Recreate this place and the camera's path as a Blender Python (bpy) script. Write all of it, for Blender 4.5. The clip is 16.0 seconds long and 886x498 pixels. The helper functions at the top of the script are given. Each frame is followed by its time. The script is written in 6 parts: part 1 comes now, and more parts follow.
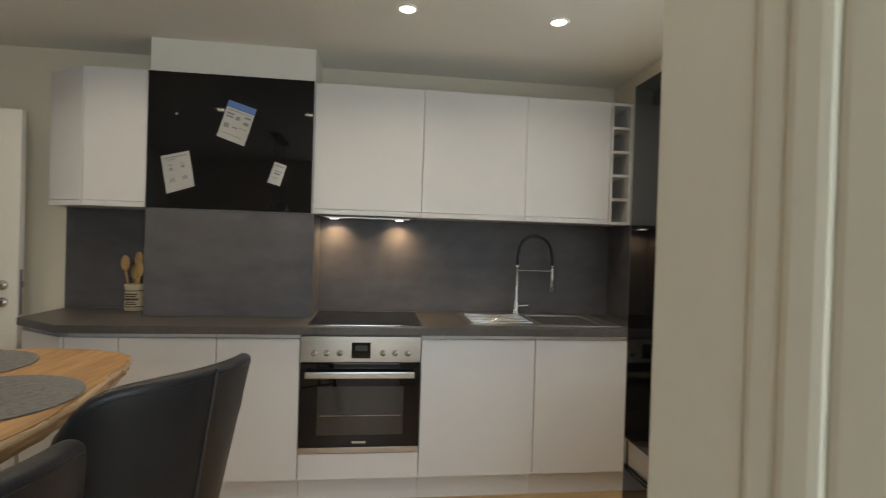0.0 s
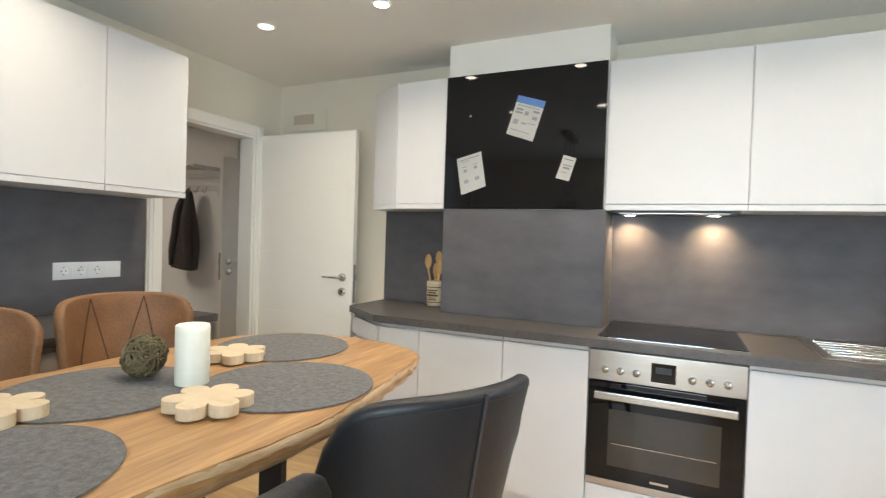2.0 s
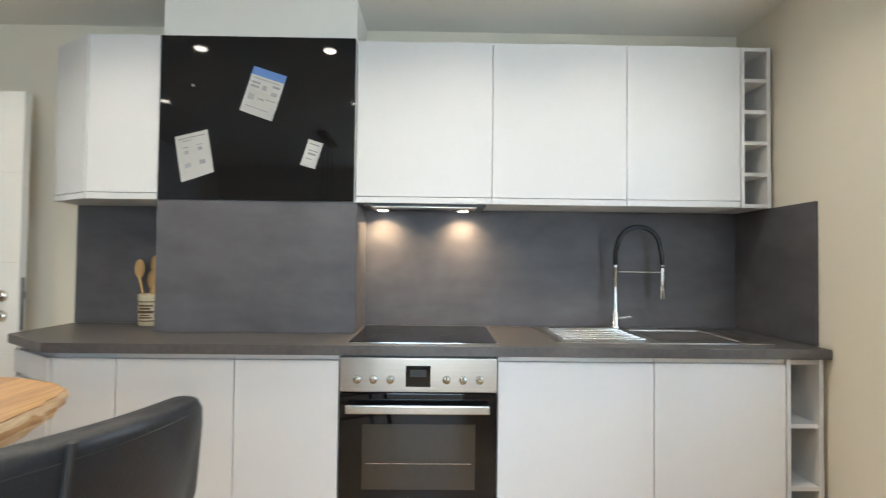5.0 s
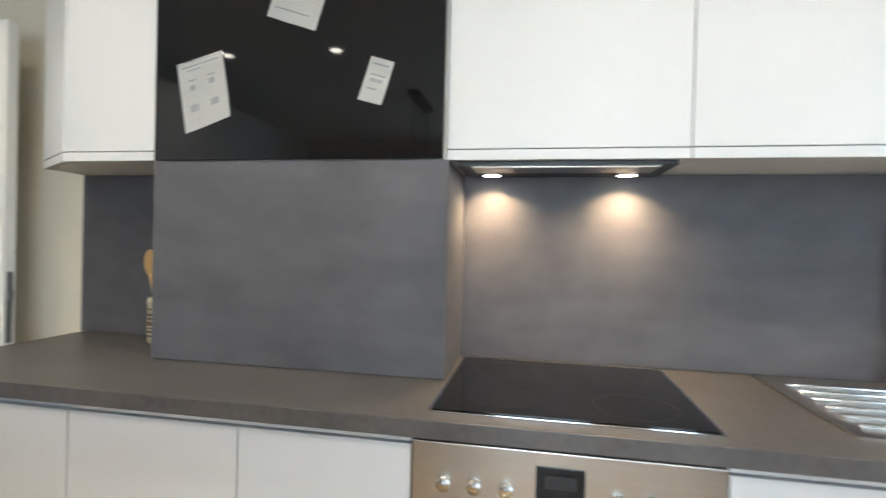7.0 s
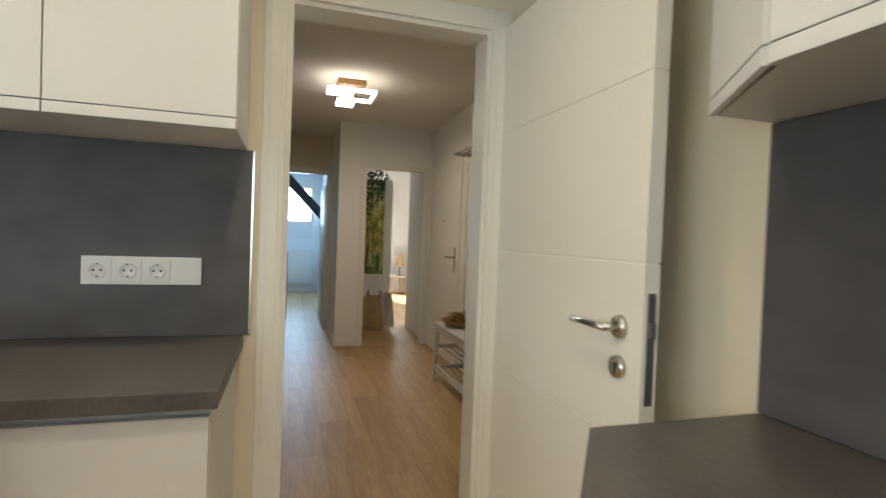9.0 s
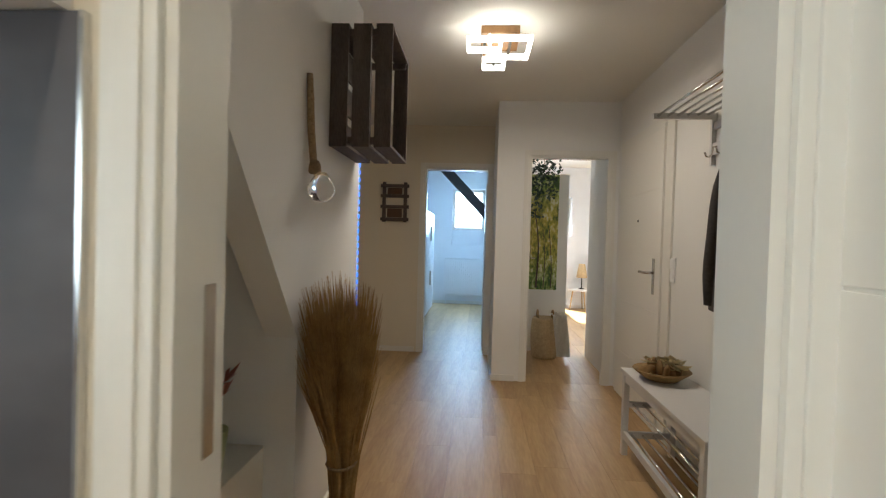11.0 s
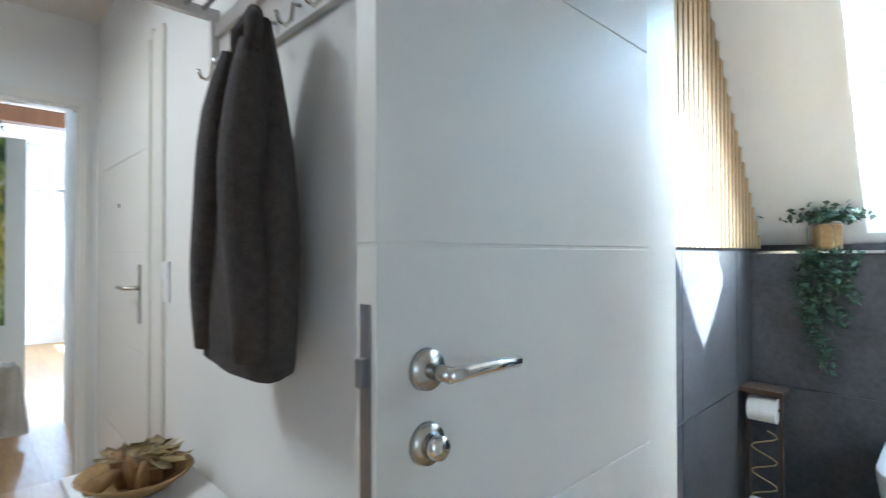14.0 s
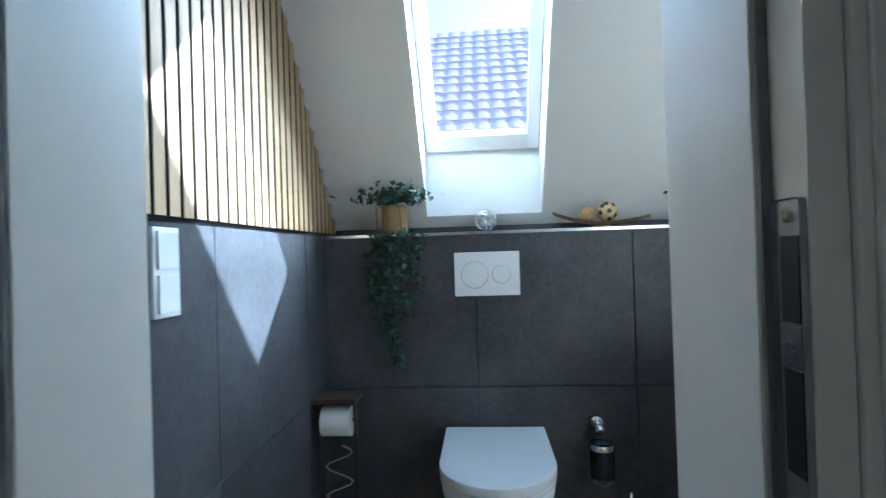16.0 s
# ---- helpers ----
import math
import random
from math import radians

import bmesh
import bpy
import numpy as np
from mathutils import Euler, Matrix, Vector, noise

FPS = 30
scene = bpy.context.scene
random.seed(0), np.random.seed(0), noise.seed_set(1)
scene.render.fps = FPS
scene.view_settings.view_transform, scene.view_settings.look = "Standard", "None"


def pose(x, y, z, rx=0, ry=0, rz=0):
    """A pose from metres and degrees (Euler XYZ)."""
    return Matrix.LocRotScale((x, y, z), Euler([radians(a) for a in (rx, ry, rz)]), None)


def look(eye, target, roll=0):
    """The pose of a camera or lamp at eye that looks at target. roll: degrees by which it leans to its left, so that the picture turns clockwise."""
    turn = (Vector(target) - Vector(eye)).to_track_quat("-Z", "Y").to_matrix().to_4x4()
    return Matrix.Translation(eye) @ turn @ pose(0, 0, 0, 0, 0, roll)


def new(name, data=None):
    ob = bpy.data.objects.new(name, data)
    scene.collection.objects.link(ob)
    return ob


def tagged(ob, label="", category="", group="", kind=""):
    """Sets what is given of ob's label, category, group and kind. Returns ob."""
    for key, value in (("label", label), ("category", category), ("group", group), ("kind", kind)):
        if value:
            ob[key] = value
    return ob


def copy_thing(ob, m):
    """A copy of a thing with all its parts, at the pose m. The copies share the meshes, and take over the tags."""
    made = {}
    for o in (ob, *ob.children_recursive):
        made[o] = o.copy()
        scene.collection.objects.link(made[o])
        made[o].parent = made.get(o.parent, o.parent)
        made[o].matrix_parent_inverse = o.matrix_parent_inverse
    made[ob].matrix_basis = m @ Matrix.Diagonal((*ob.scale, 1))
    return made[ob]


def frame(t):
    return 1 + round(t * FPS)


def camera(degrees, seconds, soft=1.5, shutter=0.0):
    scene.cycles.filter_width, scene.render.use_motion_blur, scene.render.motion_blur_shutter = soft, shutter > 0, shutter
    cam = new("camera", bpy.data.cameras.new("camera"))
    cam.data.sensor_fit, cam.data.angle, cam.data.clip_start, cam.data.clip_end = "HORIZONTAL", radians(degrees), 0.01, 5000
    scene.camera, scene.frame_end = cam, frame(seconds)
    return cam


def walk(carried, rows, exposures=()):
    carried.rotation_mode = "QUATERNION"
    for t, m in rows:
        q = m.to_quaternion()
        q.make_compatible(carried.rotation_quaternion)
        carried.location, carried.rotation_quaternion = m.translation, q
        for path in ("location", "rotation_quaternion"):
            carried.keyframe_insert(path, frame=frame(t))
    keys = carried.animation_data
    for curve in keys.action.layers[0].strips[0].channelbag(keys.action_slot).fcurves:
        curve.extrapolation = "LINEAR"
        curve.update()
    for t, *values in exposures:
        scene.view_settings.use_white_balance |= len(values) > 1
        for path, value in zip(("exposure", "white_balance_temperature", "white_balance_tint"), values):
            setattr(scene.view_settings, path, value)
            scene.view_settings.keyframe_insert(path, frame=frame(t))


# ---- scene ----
# camera and its walk
EXPOSURES = ((0.0, 1.85, 6750, 10), (0.5, 1.98, 6600, 10), (1.5, 2.85, 6300, 10), (2.0, 3.0, 6200, 10), (2.5, 2.8, 6500, 10), (3.5, 2.42, 6900, 10), (4.5, 2.85, 6000, 9), (7.0, 2.97, 5900, 8), (7.5, 3.25, 6500, 8),
             (8.0, 3.48, 6450, 8), (8.5, 3.1, 6800, 8), (9.0, 2.7, 6800, 8), (9.5, 2.42, 6800, 8), (10.5, 2.8, 6600, 8), (12.0, 3.1, 5500, 8), (12.5, 3.05, 5300, 8), (13.5, 3.6, 4900, 5),
             (14.0, 3.8, 4850, 3), (14.5, 3.58, 4600, 1), (15.0, 3.12, 4400, 0), (15.5, 2.6, 4350, 0), (16.0, 2.6, 4450, 0))
W_SOUTH, W_EAST, W_WC, W_BATH, W_ROOM, W_HALL, W_SPOT, W_HOOD = 9.7, 1.0, 0.50, 5.5, 9.0, 1.6, 0.48, 0.30
LENS = 82.5
cam = camera(LENS, 16.0, soft=1.2, shutter=0.25)
ROWS = [
    (0, -0.447, 0.263, 1.327, -7.13, -0.49, -1.71),
    (0.5, -0.419, 0.338, 1.326, 3.52, -0.55, -1.67),
    (1, -0.390, 0.364, 1.338, 12.26, -1.31, -1.58),
    (1.5, -0.446, 0.434, 1.329, 17.76, -1.25, -1.78),
    (2, -0.494, 0.553, 1.314, 24.87, -1.22, -1.86),
    (2.5, -0.522, 0.635, 1.312, 33.56, -0.90, -1.98),
    (3, -0.562, 0.663, 1.288, 38.71, -0.66, -2.21),
    (3.5, -0.597, 0.670, 1.275, 38.89, -0.34, -2.20),
    (4, -0.543, 0.703, 1.265, 29.19, 0.05, -1.83),
    (4.5, -0.463, 0.770, 1.245, 14.93, 0.84, -1.00),
    (4.7, -0.454, 0.801, 1.216, 7.69, 1.57, -0.78),
    (5.7, -0.498, 1.238, 1.237, -8.00, 0.64, -1.04),
    (6.8, -0.546, 1.711, 1.260, 2.75, -0.36, -1.32),
    (7, -0.579, 1.822, 1.252, 10.64, -0.42, -1.40),
    (7.5, -0.689, 2.077, 1.252, 31.97, -1.13, -1.23),
    (8, -0.891, 2.249, 1.234, 49.93, -1.21, -1.90),
    (8.5, -1.165, 2.383, 1.224, 61.89, -1.22, -2.06),
    (9, -1.462, 2.507, 1.228, 73.05, -1.26, -2.13),
    (9.5, -1.765, 2.614, 1.222, 85.36, -1.31, -2.15),
    (9.7, -1.879, 2.638, 1.227, 88.05, -1.49, -2.83),
    (10.7, -2.441, 2.792, 1.228, 94.00, -1.09, -1.72),
    (11.8, -3.050, 2.959, 1.228, 89.66, -0.65, -0.53),
    (12, -3.160, 2.951, 1.228, 85.90, -0.36, -0.78),
    (12.5, -3.318, 2.937, 1.221, 74.00, 0.16, -0.61),
    (13, -3.518, 3.150, 1.207, 65.43, 0.59, -0.43),
    (13.5, -3.628, 3.321, 1.209, 55.58, 0.65, -0.17),
    (14, -3.734, 3.485, 1.178, 45.81, 0.64, 0.11),
    (14.5, -3.829, 3.645, 1.145, 30.93, 0.82, 0.73),
    (15, -3.841, 3.805, 1.106, 20.74, 0.47, 1.08),
    (15.5, -3.826, 4.035, 1.114, 13.12, 0.58, 1.51),
    (16, -3.791, 4.164, 1.113, 4.45, 0.45, 1.82),
]
walk(cam, [(t, pose(x, y, z, 90 + pitch, roll, yaw)) for t, x, y, z, yaw, pitch, roll in ROWS], EXPOSURES)

# world, sun and white balance
world = bpy.data.worlds.new("sky")
scene.world = world
world.use_nodes = True
sky = world.node_tree.nodes.new("ShaderNodeTexSky")
sky.sky_type, sky.sun_disc = "NISHITA", False
SUN_FROM = Vector((1.0, 0.937, 0.987)).normalized()
sky.sun_elevation = math.asin(SUN_FROM.z)
sky.sun_rotation = math.atan2(SUN_FROM.x, SUN_FROM.y)
world.node_tree.links.new(sky.outputs[0], world.node_tree.nodes["Background"].inputs[0])
world.node_tree.nodes["Background"].inputs[1].default_value = 0.10

sun = new("sun", bpy.data.lights.new("sun", "SUN"))
sun.data.energy, sun.data.angle, sun.data.color = 5.0, radians(0.5), (1.0, 0.95, 0.88)
sun.matrix_world = look(SUN_FROM * 20, (0, 0, 0))


def area(name, eye, target, sx, sy, watts, colour, shape="RECTANGLE", spread=180):
    lamp = new(name, bpy.data.lights.new(name, "AREA"))
    lamp.data.shape, lamp.data.size, lamp.data.size_y = shape, sx, sy
    lamp.data.energy, lamp.data.color, lamp.data.spread = watts, colour, radians(spread)
    lamp.matrix_world = look(eye, target)
    return lamp


DAY, WARM = (0.74, 0.88, 1.0), (1.0, 0.87, 0.68)
# daylight fill from behind the camera, in a window added out of view
area("south_fill_light", (-0.1, -0.93, 1.2), (-0.35, 2.5, 1.0), 2.0, 1.75, W_SOUTH, DAY)
# bluish fill for the sink side, from an assumed, unseen window
area("east_fill_light", (1.05, 2.05, 1.52), (-0.3, 2.3, 1.0), 0.66, 1.0, W_EAST, (0.52, 0.77, 1.0))
area("skylight_light", (-3.78, 5.815, 2.165), (-3.78, 5.0, 1.55), 0.36, 0.10, W_WC, (0.44, 0.76, 1.0))
area("bath_window_light", (-12.1, 2.67, 1.75), (-8.0, 2.6, 0.7), 0.55, 0.8, W_BATH, (0.38, 0.66, 1.0))
# added fill from the bedroom's unseen side, brightens the forest photograph
area("room_fill_light", (-9.2, 6.36, 1.6), (-8.8, 4.0, 1.0), 1.6, 1.1, W_ROOM, (0.95, 0.97, 1.0))
area("far_window_light", (-12.25, 4.47, 1.75), (-9.0, 4.2, 0.6), 0.4, 0.8, W_ROOM * 0.25, (0.92, 0.96, 1.0))
area("hall_lamp_light", (-5.68, 2.95, 2.27), (-5.68, 2.95, 0), 0.55, 0.55, W_HALL, (1.0, 0.86, 0.70))
SPOT_X = (-2.475, -1.772, -1.062, -0.353, 0.356)
SPOT_ROWS = (2.555, 1.60)
for sy in SPOT_ROWS:
    for sx in SPOT_X:
        area("downlight_light", (sx, sy, 2.372), (sx, sy, 0), 0.06, 0.06, W_SPOT, WARM, "DISK", 140)
for hx in (-0.72, -0.335):
    area("hood_light", (hx, 3.345, 1.457), (hx, 3.375, 0), 0.05, 0.05, W_HOOD, (1.0, 0.70, 0.38), "DISK", 130)

# materials
MATS = {}


def mat(name, colour, rough=0.5, metal=0.0, vary=0.08, scale=6.0, stretch=(1, 1, 1), bump=0.0, fine=60.0, each=0.0, coat=0.0, second=None, emit=0.0, spec=0.5):
    """A painted, woven, stony or metallic surface: two scales of noise in colour, roughness and relief."""
    m = bpy.data.materials.new(name)
    m.use_nodes = True
    nt, n = m.node_tree, m.node_tree.nodes
    b = n["Principled BSDF"]
    b.inputs["Metallic"].default_value = metal
    b.inputs["Coat Weight"].default_value = coat
    b.inputs["Coat Roughness"].default_value = 0.08
    b.inputs["Specular IOR Level"].default_value = spec
    tc = n.new("ShaderNodeTexCoord")
    mp = n.new("ShaderNodeMapping")
    mp.inputs["Scale"].default_value = stretch
    nt.links.new(tc.outputs["Object"], mp.inputs[0])
    big, small = n.new("ShaderNodeTexNoise"), n.new("ShaderNodeTexNoise")
    big.inputs["Scale"].default_value, small.inputs["Scale"].default_value = scale, fine
    big.inputs["Detail"].default_value = 4.0
    nt.links.new(mp.outputs[0], big.inputs[0])
    nt.links.new(mp.outputs[0], small.inputs[0])
    add = n.new("ShaderNodeMath")
    add.operation = "MULTIPLY_ADD"
    add.inputs[1].default_value = 0.4
    nt.links.new(small.outputs[0], add.inputs[0])
    sc = n.new("ShaderNodeMath")
    sc.operation = "MULTIPLY"
    sc.inputs[1].default_value = 0.6
    nt.links.new(big.outputs[0], sc.inputs[0])
    nt.links.new(sc.outputs[0], add.inputs[2])
    value = add.outputs[0]
    if each:
        oi = n.new("ShaderNodeObjectInfo")
        e = n.new("ShaderNodeMath")
        e.operation = "MULTIPLY_ADD"
        e.inputs[1].default_value = each
        nt.links.new(oi.outputs["Random"], e.inputs[0])
        nt.links.new(value, e.inputs[2])
        o = n.new("ShaderNodeMath")
        o.operation = "SUBTRACT"
        o.inputs[1].default_value = each / 2
        nt.links.new(e.outputs[0], o.inputs[0])
        value = o.outputs[0]
    ramp = n.new("ShaderNodeValToRGB")
    c = Vector(colour)
    lo, hi = (c * (1 - vary), c * (1 + vary)) if second is None else (Vector(second), c)
    ramp.color_ramp.elements[0].position, ramp.color_ramp.elements[1].position = 0.3, 0.7
    ramp.color_ramp.elements[0].color = (*[min(1, v) for v in lo], 1)
    ramp.color_ramp.elements[1].color = (*[min(1, v) for v in hi], 1)
    nt.links.new(value, ramp.inputs[0])
    nt.links.new(ramp.outputs[0], b.inputs["Base Color"])
    rr = n.new("ShaderNodeMapRange")
    rr.inputs[3].default_value, rr.inputs[4].default_value = max(0.0, rough * 0.85), min(1.0, rough * 1.15)
    nt.links.new(big.outputs[0], rr.inputs[0])
    nt.links.new(rr.outputs[0], b.inputs["Roughness"])
    if bump:
        bp = n.new("ShaderNodeBump")
        bp.inputs["Strength"].default_value, bp.inputs["Distance"].default_value = bump, 0.004
        nt.links.new(small.outputs[0], bp.inputs["Height"])
        nt.links.new(bp.outputs[0], b.inputs["Normal"])
    if emit:
        b.inputs["Emission Color"].default_value = (*colour, 1)
        b.inputs["Emission Strength"].default_value = emit
    MATS[name] = m
    return m


def glass(name, tint=(1, 1, 1), rough=0.0):
    m = bpy.data.materials.new(name)
    m.use_nodes = True
    b = m.node_tree.nodes["Principled BSDF"]
    b.inputs["Base Color"].default_value = (*tint, 1)
    b.inputs["Transmission Weight"].default_value = 1.0
    b.inputs["Roughness"].default_value = rough
    b.inputs["IOR"].default_value = 1.45
    return m


paint = mat("white_wall_paint", (0.80, 0.79, 0.76), 0.9, vary=0.02, scale=2, bump=0.12, fine=180)
cream = mat("warm_wall_paint", (0.74, 0.68, 0.56), 0.9, vary=0.02, scale=2, bump=0.12, fine=180)
ceil_paint = mat("ceiling_paint", (0.80, 0.78, 0.72), 0.95, vary=0.02, scale=1.5, bump=0.08, fine=150)
lacquer = mat("white_cabinet_lacquer", (0.67, 0.66, 0.65), 0.42, vary=0.015, scale=3, fine=40)
carcass = mat("cabinet_carcass_white", (0.72, 0.71, 0.69), 0.5, vary=0.02)
door_white = mat("white_door_lacquer", (0.80, 0.775, 0.715), 0.5, vary=0.015, scale=2)
frame_white = mat("white_door_frame_foil", (0.78, 0.76, 0.70), 0.38, vary=0.015, scale=2)
frame_cream = mat("cream_door_lining_paint", (0.74, 0.68, 0.55), 0.45, vary=0.02, scale=2)
concrete = mat("dark_concrete_laminate", (0.132, 0.126, 0.134), 0.50, scale=2.4, stretch=(0.9, 0.9, 1.6), second=(0.078, 0.074, 0.080), bump=0.02, fine=9, spec=0.3)
worktop_m = mat("dark_worktop_laminate", (0.118, 0.107, 0.101), 0.42, scale=4, stretch=(1, 1.8, 1), second=(0.055, 0.048, 0.046), bump=0.05, fine=50)
black_glass = mat("black_glass", (0.005, 0.005, 0.006), 0.04, vary=0.02, spec=0.4)
black_plastic = mat("black_plastic", (0.015, 0.015, 0.016), 0.35)
steel = mat("brushed_steel", (0.50, 0.455, 0.40), 0.30, metal=1.0, vary=0.06, scale=3, stretch=(1, 1, 40), bump=0.03, fine=30)
bowl_steel = mat("satin_sink_steel", (0.72, 0.72, 0.72), 0.42, metal=0.75, vary=0.04)
chrome = mat("chrome", (0.78, 0.78, 0.78), 0.08, metal=1.0, vary=0.02)
satin = mat("satin_nickel", (0.60, 0.57, 0.52), 0.25, metal=1.0, vary=0.03)
oven_glass = mat("oven_window_glass", (0.034, 0.029, 0.022), 0.08, spec=0.6)
socket_w = mat("white_socket_plastic", (0.80, 0.80, 0.79), 0.3, vary=0.01)
zinc = mat("dull_zinc_steel", (0.32, 0.32, 0.33), 0.45, metal=1.0, vary=0.05)
seal_grey = mat("grey_rubber_seal", (0.22, 0.22, 0.22), 0.8)
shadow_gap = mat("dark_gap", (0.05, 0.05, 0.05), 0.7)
oak_plank = mat("oak_laminate_plank", (0.57, 0.385, 0.19), 0.42, spec=0.4, scale=2.2, stretch=(0.7, 6, 6), second=(0.37, 0.225, 0.10), bump=0.05, fine=11, each=0.22)
underlay = mat("floor_joint_dark", (0.25, 0.17, 0.10), 0.8)
skirting_m = mat("white_skirting", (0.76, 0.74, 0.69), 0.45, vary=0.02)
table_wood = mat("acacia_table_wood", (0.56, 0.335, 0.145), 0.36, scale=2.6, stretch=(8, 0.6, 8), second=(0.20, 0.088, 0.026), bump=0.08, fine=16)
bark_edge = mat("pale_live_edge_wood", (0.74, 0.57, 0.36), 0.55, scale=9, stretch=(3, 1, 6), second=(0.46, 0.29, 0.14), bump=0.4, fine=30)
felt = mat("grey_wool_felt", (0.19, 0.185, 0.18), 0.98, scale=70, second=(0.075, 0.073, 0.072), bump=0.6, fine=260)
pale_wood = mat("pale_plywood", (0.66, 0.53, 0.36), 0.6, scale=5, stretch=(2, 8, 2), second=(0.52, 0.40, 0.25), bump=0.05, fine=30)
wax = mat("ivory_wax", (0.80, 0.77, 0.64), 0.5, vary=0.03, scale=8)
twig = mat("dark_woven_twig", (0.13, 0.10, 0.045), 0.7, vary=0.4, scale=25)
black_leather = mat("black_leather", (0.012, 0.012, 0.014), 0.42, spec=0.4, vary=0.2, scale=20, bump=0.15, fine=220)
brown_leather = mat("brown_suede_leather", (0.255, 0.120, 0.046), 0.6, scale=7, second=(0.125, 0.055, 0.019), bump=0.2, fine=150)
seam_dark = mat("dark_brown_seam", (0.06, 0.026, 0.010), 0.8)
black_metal = mat("black_metal", (0.02, 0.02, 0.022), 0.4, metal=0.6)
paper = mat("white_paper", (0.80, 0.79, 0.75), 0.8, vary=0.02)
ink = mat("grey_ink", (0.36, 0.36, 0.37), 0.8)
ink_blue = mat("blue_ink", (0.10, 0.20, 0.46), 0.8)
spoon_wood = mat("beech_wood", (0.60, 0.38, 0.16), 0.5, scale=6, stretch=(6, 6, 1), second=(0.47, 0.28, 0.10))
crock_m = mat("cream_stoneware", (0.58, 0.50, 0.34), 0.45, vary=0.12, scale=12)
brown_glaze = mat("brown_glaze", (0.10, 0.05, 0.025), 0.35)
lamp_glow = mat("downlight_diffuser", (1.0, 0.88, 0.70), 0.5, emit=4.0)
hall_glow = mat("led_frame_glow", (1.0, 0.93, 0.83), 0.5, emit=1.0)
blue_glow = mat("blue_led_glow", (0.012, 0.16, 1.0), 0.5, emit=0.45)
clear = glass("clear_glass")
smoky = glass("smoked_glass", (0.80, 0.76, 0.70))
tile_m = mat("anthracite_stone_tile", (0.092, 0.091, 0.095), 0.46, spec=0.35, scale=5.5, second=(0.036, 0.036, 0.039), bump=0.08, fine=50, each=0.08)
grout = mat("dark_grout", (0.05, 0.05, 0.052), 0.9)
slat_wood = mat("oak_slat", (0.50, 0.36, 0.19), 0.55, scale=3, stretch=(8, 8, 0.6), second=(0.38, 0.255, 0.125), bump=0.05, fine=30, each=0.2)
felt_black = mat("black_felt_backing", (0.012, 0.012, 0.012), 0.95)
ceramic = mat("white_ceramic", (0.80, 0.81, 0.82), 0.12, vary=0.01, coat=0.3)
seat_plastic = mat("white_seat_plastic", (0.80, 0.81, 0.82), 0.22, vary=0.01)
alu = mat("aluminium_trim", (0.70, 0.70, 0.70), 0.22, metal=1.0)
leaf_m = mat("artificial_leaf", (0.045, 0.085, 0.045), 0.5, vary=0.4, scale=30, each=0.3)
wicker = mat("wicker", (0.42, 0.27, 0.11), 0.7, scale=40, second=(0.25, 0.15, 0.055), bump=0.4, fine=90)
grey_wool = mat("grey_coat_wool", (0.085, 0.074, 0.070), 0.95, scale=55, second=(0.035, 0.031, 0.030), bump=0.5, fine=240)
crate_wood = mat("dark_weathered_wood", (0.145, 0.115, 0.098), 0.8, scale=5, stretch=(4, 4, 1), second=(0.055, 0.043, 0.037), bump=0.3, fine=40)
grass_m = mat("dry_pampas_grass", (0.64, 0.42, 0.16), 0.9, scale=14, second=(0.30, 0.175, 0.06), each=0.3)
rope_m = mat("jute_rope", (0.42, 0.30, 0.17), 0.9, scale=60, second=(0.18, 0.11, 0.05), bump=0.5, fine=150)
beam_m = mat("dark_timber_beam", (0.050, 0.042, 0.040), 0.75, scale=4, stretch=(8, 1, 8), second=(0.028, 0.024, 0.023), bump=0.3, fine=30)
post_m = mat("brown_timber_post", (0.20, 0.085, 0.030), 0.65, scale=3, stretch=(7, 7, 1), second=(0.11, 0.045, 0.016), bump=0.2, fine=25)
holder_m = mat("dark_rustic_wood", (0.085, 0.050, 0.030), 0.7, scale=5, stretch=(7, 7, 1), second=(0.040, 0.022, 0.013), bump=0.2, fine=30)
blue_white = mat("white_bath_paint", (0.78, 0.80, 0.82), 0.85, vary=0.02, bump=0.08)
radiator_m = mat("radiator_enamel", (0.76, 0.77, 0.78), 0.3, vary=0.01)
roof_tile_m = mat("clay_roof_tile", (0.46, 0.33, 0.30), 0.8, scale=8, second=(0.33, 0.235, 0.215), bump=0.2, each=0.2)
wood_lamp = mat("walnut_lamp_base", (0.26, 0.14, 0.055), 0.5, scale=4, stretch=(2, 8, 2), second=(0.16, 0.08, 0.03))
petal = mat("faded_pink_petal", (0.50, 0.20, 0.15), 0.8, vary=0.2)
pot_green = mat("green_pot_glaze", (0.26, 0.27, 0.11), 0.45)
pale_petal = mat("pale_dried_petal", (0.78, 0.70, 0.47), 0.85, scale=18, second=(0.62, 0.50, 0.27))
dried = mat("dried_husk", (0.34, 0.21, 0.085), 0.85, scale=20, second=(0.18, 0.10, 0.04))
knit = mat("cream_knit", (0.70, 0.66, 0.58), 0.95, scale=40, bump=0.5, fine=120)
rattan_pale = mat("pale_rattan", (0.58, 0.42, 0.23), 0.7, scale=30, second=(0.42, 0.29, 0.14))
forest = mat("forest_print", (0.70, 0.70, 0.48), 0.6, scale=7, second=(0.06, 0.11, 0.04), fine=26, stretch=(1, 1.5, 0.8))
